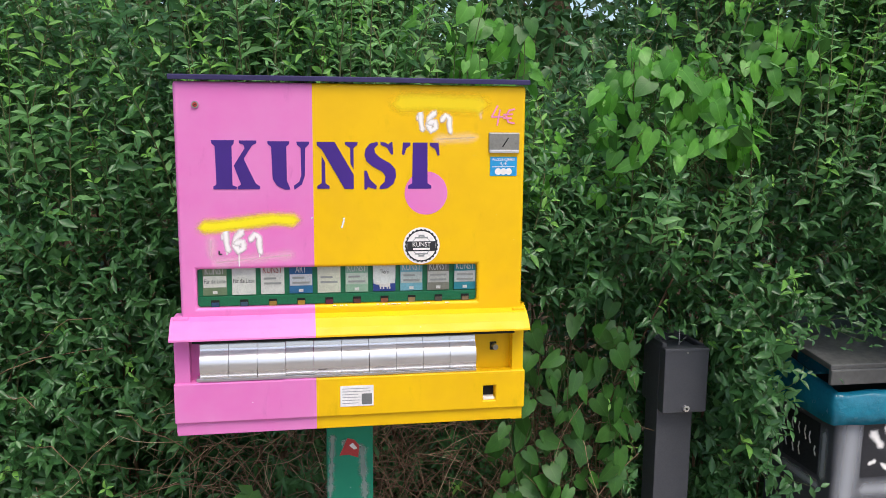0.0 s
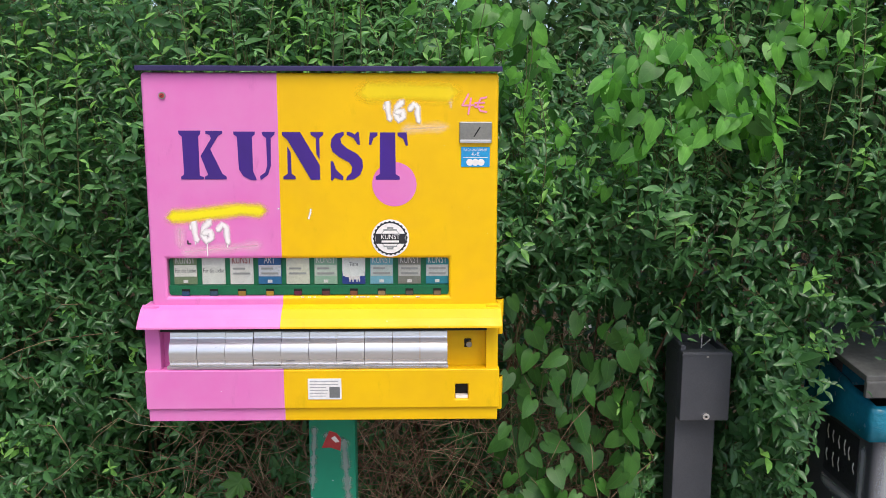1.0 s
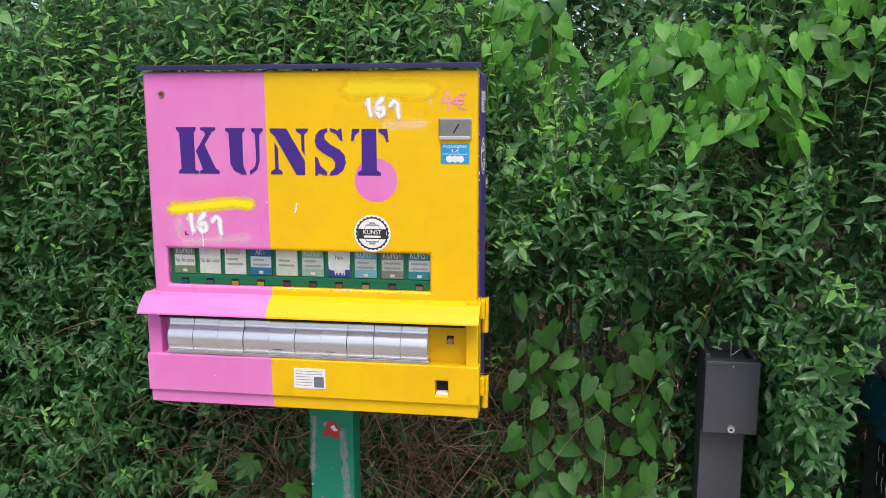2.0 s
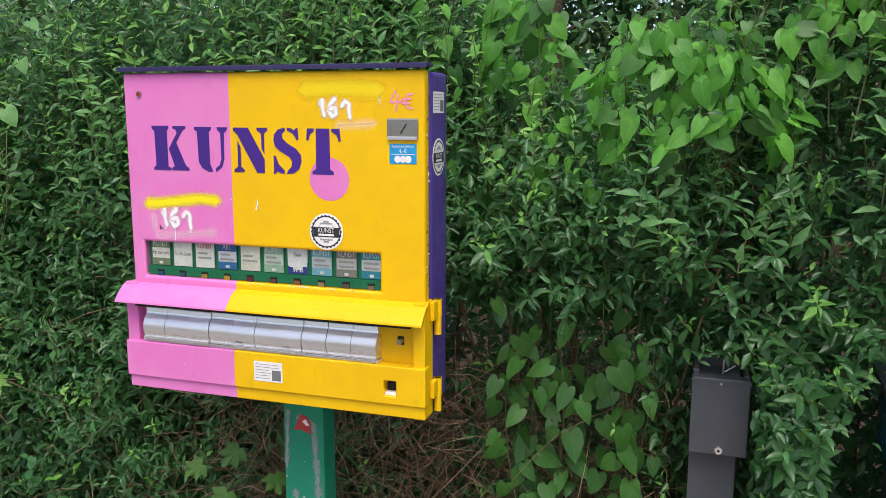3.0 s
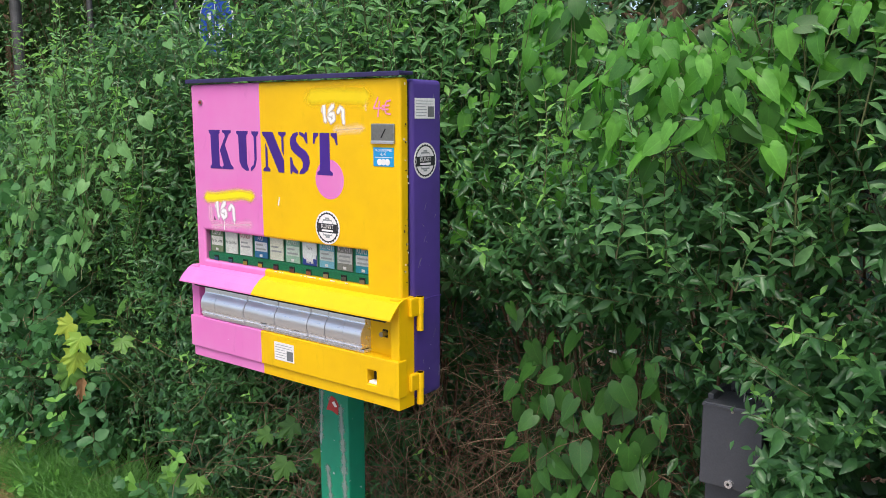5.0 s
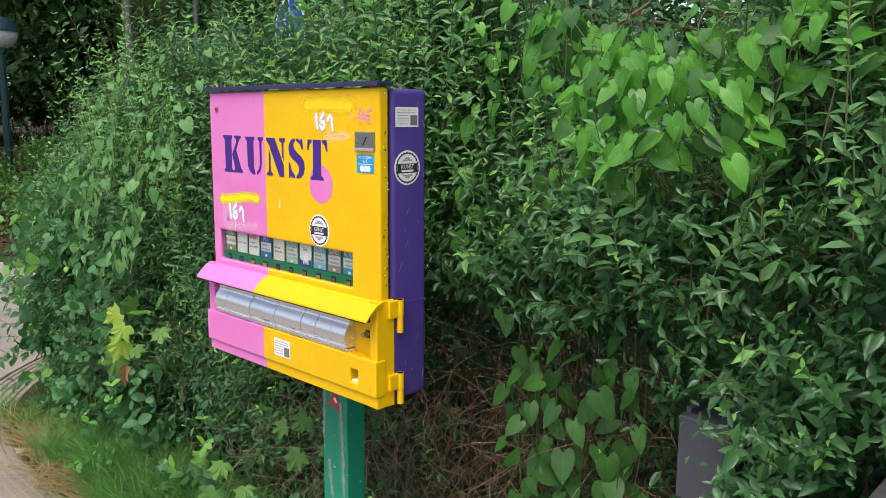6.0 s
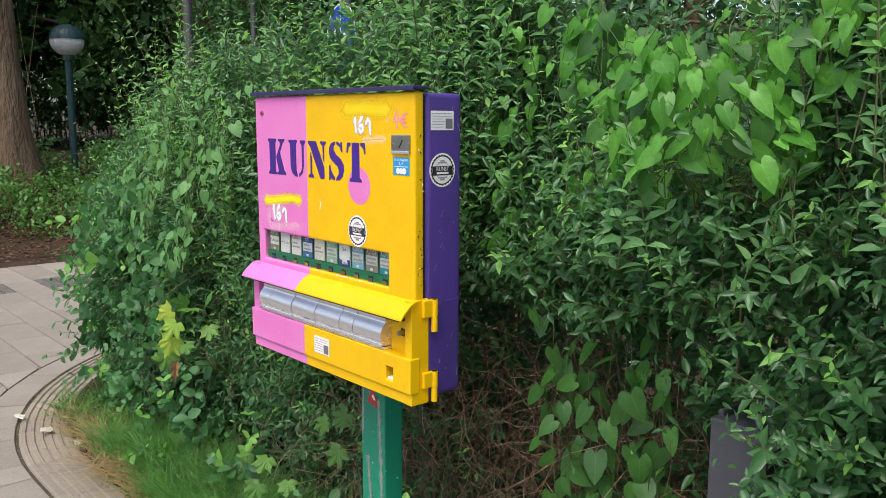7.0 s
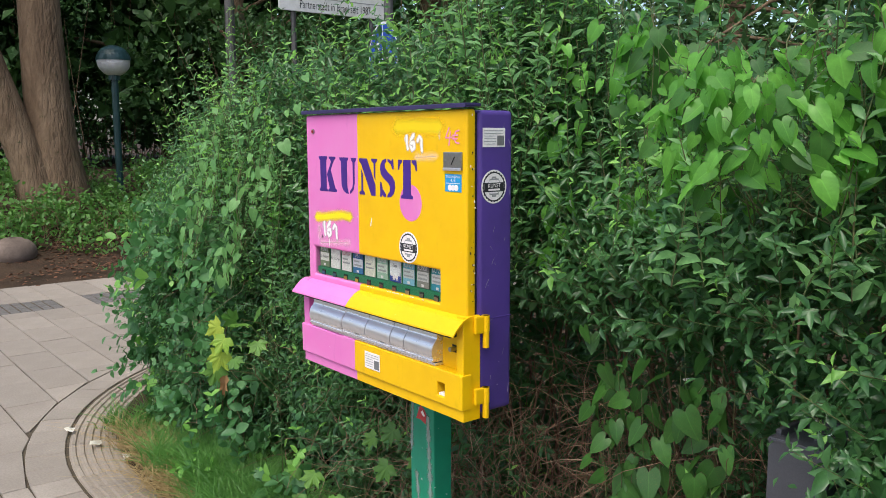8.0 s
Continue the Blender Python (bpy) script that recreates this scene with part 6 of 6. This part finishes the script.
def clip_round(poly, r):
    """Cuts a slab back to the outside of the bed's rounded edge."""
    m = Vector((sum(p[0] for p in poly) / len(poly), sum(p[1] for p in poly) / len(poly)))
    if m.x > CX:
        nrm, d = Vector((0, -1)), CY - r
        lim = -d
    elif m.y > CY:
        nrm, lim = Vector((-1, 0)), -(CX - r)
    else:
        nrm = (m - Vector((CX, CY))).normalized()
        lim = nrm.dot(Vector((CX, CY))) + r
    out = []
    for a, b in zip(poly, poly[1:] + poly[:1]):
        da, db = nrm.dot(Vector(a)) - lim, nrm.dot(Vector(b)) - lim
        if da >= 0:
            out.append(a)
        if da * db < 0:
            k = da / (da - db)
            out.append((a[0] + (b[0] - a[0]) * k, a[1] + (b[1] - a[1]) * k))
    return out


def slab_mesh(poly, h=0.03, top=0.0, ch=0.003):
    c = Vector((sum(p[0] for p in poly) / len(poly), sum(p[1] for p in poly) / len(poly)))
    n = len(poly)
    v = [(*p, top - h) for p in poly] + [(*p, top - ch) for p in poly]
    v += [(*(Vector(p) + (c - Vector(p)).normalized() * ch * 1.4), top) for p in poly]
    f = [tuple(range(2 * n, 3 * n))]
    for k in range(2):
        f += [(k * n + i, k * n + (i + 1) % n, k * n + n + (i + 1) % n, k * n + n + i) for i in range(n)]
    return v, f


whole = bpy.data.meshes.new("slab")
whole.from_pydata(*(lambda a: (a[0], [], a[1]))(slab_mesh([(GAP, GAP), (L - GAP, GAP), (L - GAP, W - GAP), (GAP, W - GAP)])))
whole.materials.append(M["slab"])
rest_v, rest_f, patches = [], [], []
r = random.Random(9)
count = 0
for row in range(-17, 26):
    y0 = 0.337 + row * W
    first = START.get(row, -4.2 + 0.197 * (row % 5))
    cobbled = row % 3 != 2
    if cobbled:
        patches.append((STRIP[0], y0))
    for col in range(-9, 24):
        x0, x1 = first + col * L, min(7.2, first + (col + 1) * L)
        pieces = [(max(x0, EDGE), x1)]
        if cobbled:
            pieces = [(pieces[0][0], min(x1, STRIP[0])), (max(pieces[0][0], STRIP[1]), x1)]
        for xa, xb in pieces:
            if xb - xa < 0.03:
                continue
            poly = [(xa + GAP, y0 + GAP), (xb - GAP, y0 + GAP), (xb - GAP, y0 + W - GAP), (xa + GAP, y0 + W - GAP)]
            cut = clip_round(poly, 2.473)
            if len(cut) < 3:
                continue
            area = abs(sum(a[0] * b[1] - b[0] * a[1] for a, b in zip(cut, cut[1:] + cut[:1]))) / 2
            if area < 0.003:
                continue
            dz = r.uniform(-0.0025, 0.0015)
            near = xa < -2.0 and -1.1 < y0 < 3.6 and count < 280
            if near and len(cut) == 4 and area > 0.95 * (L - 2 * GAP) * (W - 2 * GAP):
                shared("slab", whole, paving, pose(xa, y0, dz, r.uniform(-0.25, 0.25), r.uniform(-0.15, 0.15), 0))
                count += 1
            elif near:
                me = bpy.data.meshes.new("slab")
                v, f = slab_mesh(cut, top=dz)
                me.from_pydata(v, [], f)
                me.materials.append(M["slab"])
                shared("slab", me, paving)
                count += 1
            else:
                v, f = slab_mesh(cut, top=dz)
                rest_f += [tuple(i + len(rest_v) for i in q) for q in f]
                rest_v += v
me = bpy.data.meshes.new("slab_field")
me.from_pydata(rest_v, [], rest_f)
me.materials.append(M["slab"])
tagged(shared("slab_field", me, paving), kind="stuff")
jb = bmesh.new()
vs = [jb.verts.new((x, y, -0.009)) for x, y in ((EDGE, -4.4), (7.2, -4.4), (7.2, CY - 2.0), (CX, CY - 2.0), (CX - 0.8, CY - 1.83), (CX - 1.5, CY - 1.32), (CX - 2.0, CY), (CX - 2.0, 7.5), (EDGE, 7.5))]
jb.faces.new(vs)
bmesh.ops.triangulate(jb, faces=jb.faces[:])
part("joint_bed", jb, M["joint"], paving, "dark sandy joints")
cv, cf = [], []
for px0, py0 in patches:
    for i in range(15):
        x0, y0 = px0 + 0.004 + (i % 5) * 0.107, py0 + 0.003 + (i // 5) * 0.091
        v, f = slab_mesh([(x0 + r.uniform(0, 0.008), y0), (x0 + 0.101, y0 + r.uniform(0, 0.008)), (x0 + 0.099, y0 + 0.085), (x0, y0 + 0.084)], top=r.uniform(-0.004, 0.003), ch=0.012)
        cf += [tuple(q + len(cv) for q in a) for a in f]
        cv += v
me = bpy.data.meshes.new("cobble_strip")
me.from_pydata(cv, [], cf)
me.materials.append(M["cobble"])
tagged(shared("cobble_strip", me, paving), "dark small cobbles in a strip", kind="stuff")

# curved border course and ribbed course
edging = thing("edging", "curved concrete edging with ribbed slabs round the planting bed", "edging", kind="structure")


def sector(r0, r1, a0, a1, inset):
    da0, da1 = inset / r0, inset / r1
    pt = lambda q, a: (CX - q * math.sin(a), CY - q * math.cos(a))
    return [pt(r0, a0 + da0), pt(r0, a1 - da0), pt(r1, a1 - da1), pt(r1, a0 + da1)][::-1]


def put(name, v, f, mat, parent):
    me = bpy.data.meshes.new(name)
    me.from_pydata(v, [], f)
    me.materials.append(mat)
    bm = bmesh.new()
    bm.from_mesh(me)
    bmesh.ops.recalc_face_normals(bm, faces=bm.faces[:])
    bm.to_mesh(me)
    bm.free()
    return shared(name, me, parent)


step = 0.19 / 2.38
for i in range(21):
    v, f = slab_mesh(sector(2.286, 2.468, i * step, (i + 1) * step, 0.002), top=r.uniform(-0.002, 0.002))
    put("border_slab", v, f, M["slab"], edging)
for i in range(16):
    v, f = slab_mesh([(CX + i * 0.3 + 0.003, CY - 2.468), (CX + i * 0.3 + 0.297, CY - 2.468), (CX + i * 0.3 + 0.297, CY - 2.286), (CX + i * 0.3 + 0.003, CY - 2.286)], top=r.uniform(-0.002, 0.002))
    put("border_slab", v, f, M["slab"], edging)


def ribbed(pt, ribs=6, r0=2.032, r1=2.268):
    """One ribbed slab: rounded ridges running along it; pt(r, k) gives its two ends."""
    prof_ = [(r0, -0.03), (r0, -0.006)]
    pitch = (r1 - r0) / ribs
    for i in range(ribs):
        b = r0 + i * pitch
        prof_ += [(b + pitch * 0.10, -0.006), (b + pitch * 0.25, 0.003), (b + pitch * 0.66, 0.003), (b + pitch * 0.82, -0.006)]
    prof_ += [(r1, -0.006), (r1, -0.03)]
    n = len(prof_)
    v = [(*pt(q, e), zz) for e in (0, 1) for q, zz in prof_]
    f = [(i, i + 1, n + i + 1, n + i) for i in range(n - 1)] + [tuple(range(n)), tuple(range(n, 2 * n))]
    return v, f


step = 0.15 / 2.15
for i in range(26):
    a0, a1 = i * step + 0.0008, (i + 1) * step - 0.0008
    v, f = ribbed(lambda q, e: (CX - q * math.sin(a1 if e else a0), CY - q * math.cos(a1 if e else a0)))
    put("ribbed_slab", v, f, M["rib"], edging)
for i in range(16):
    v, f = ribbed(lambda q, e: (CX + 0.002 + i * 0.3 + e * 0.296, CY - q))
    put("ribbed_slab", v, f, M["rib"], edging)
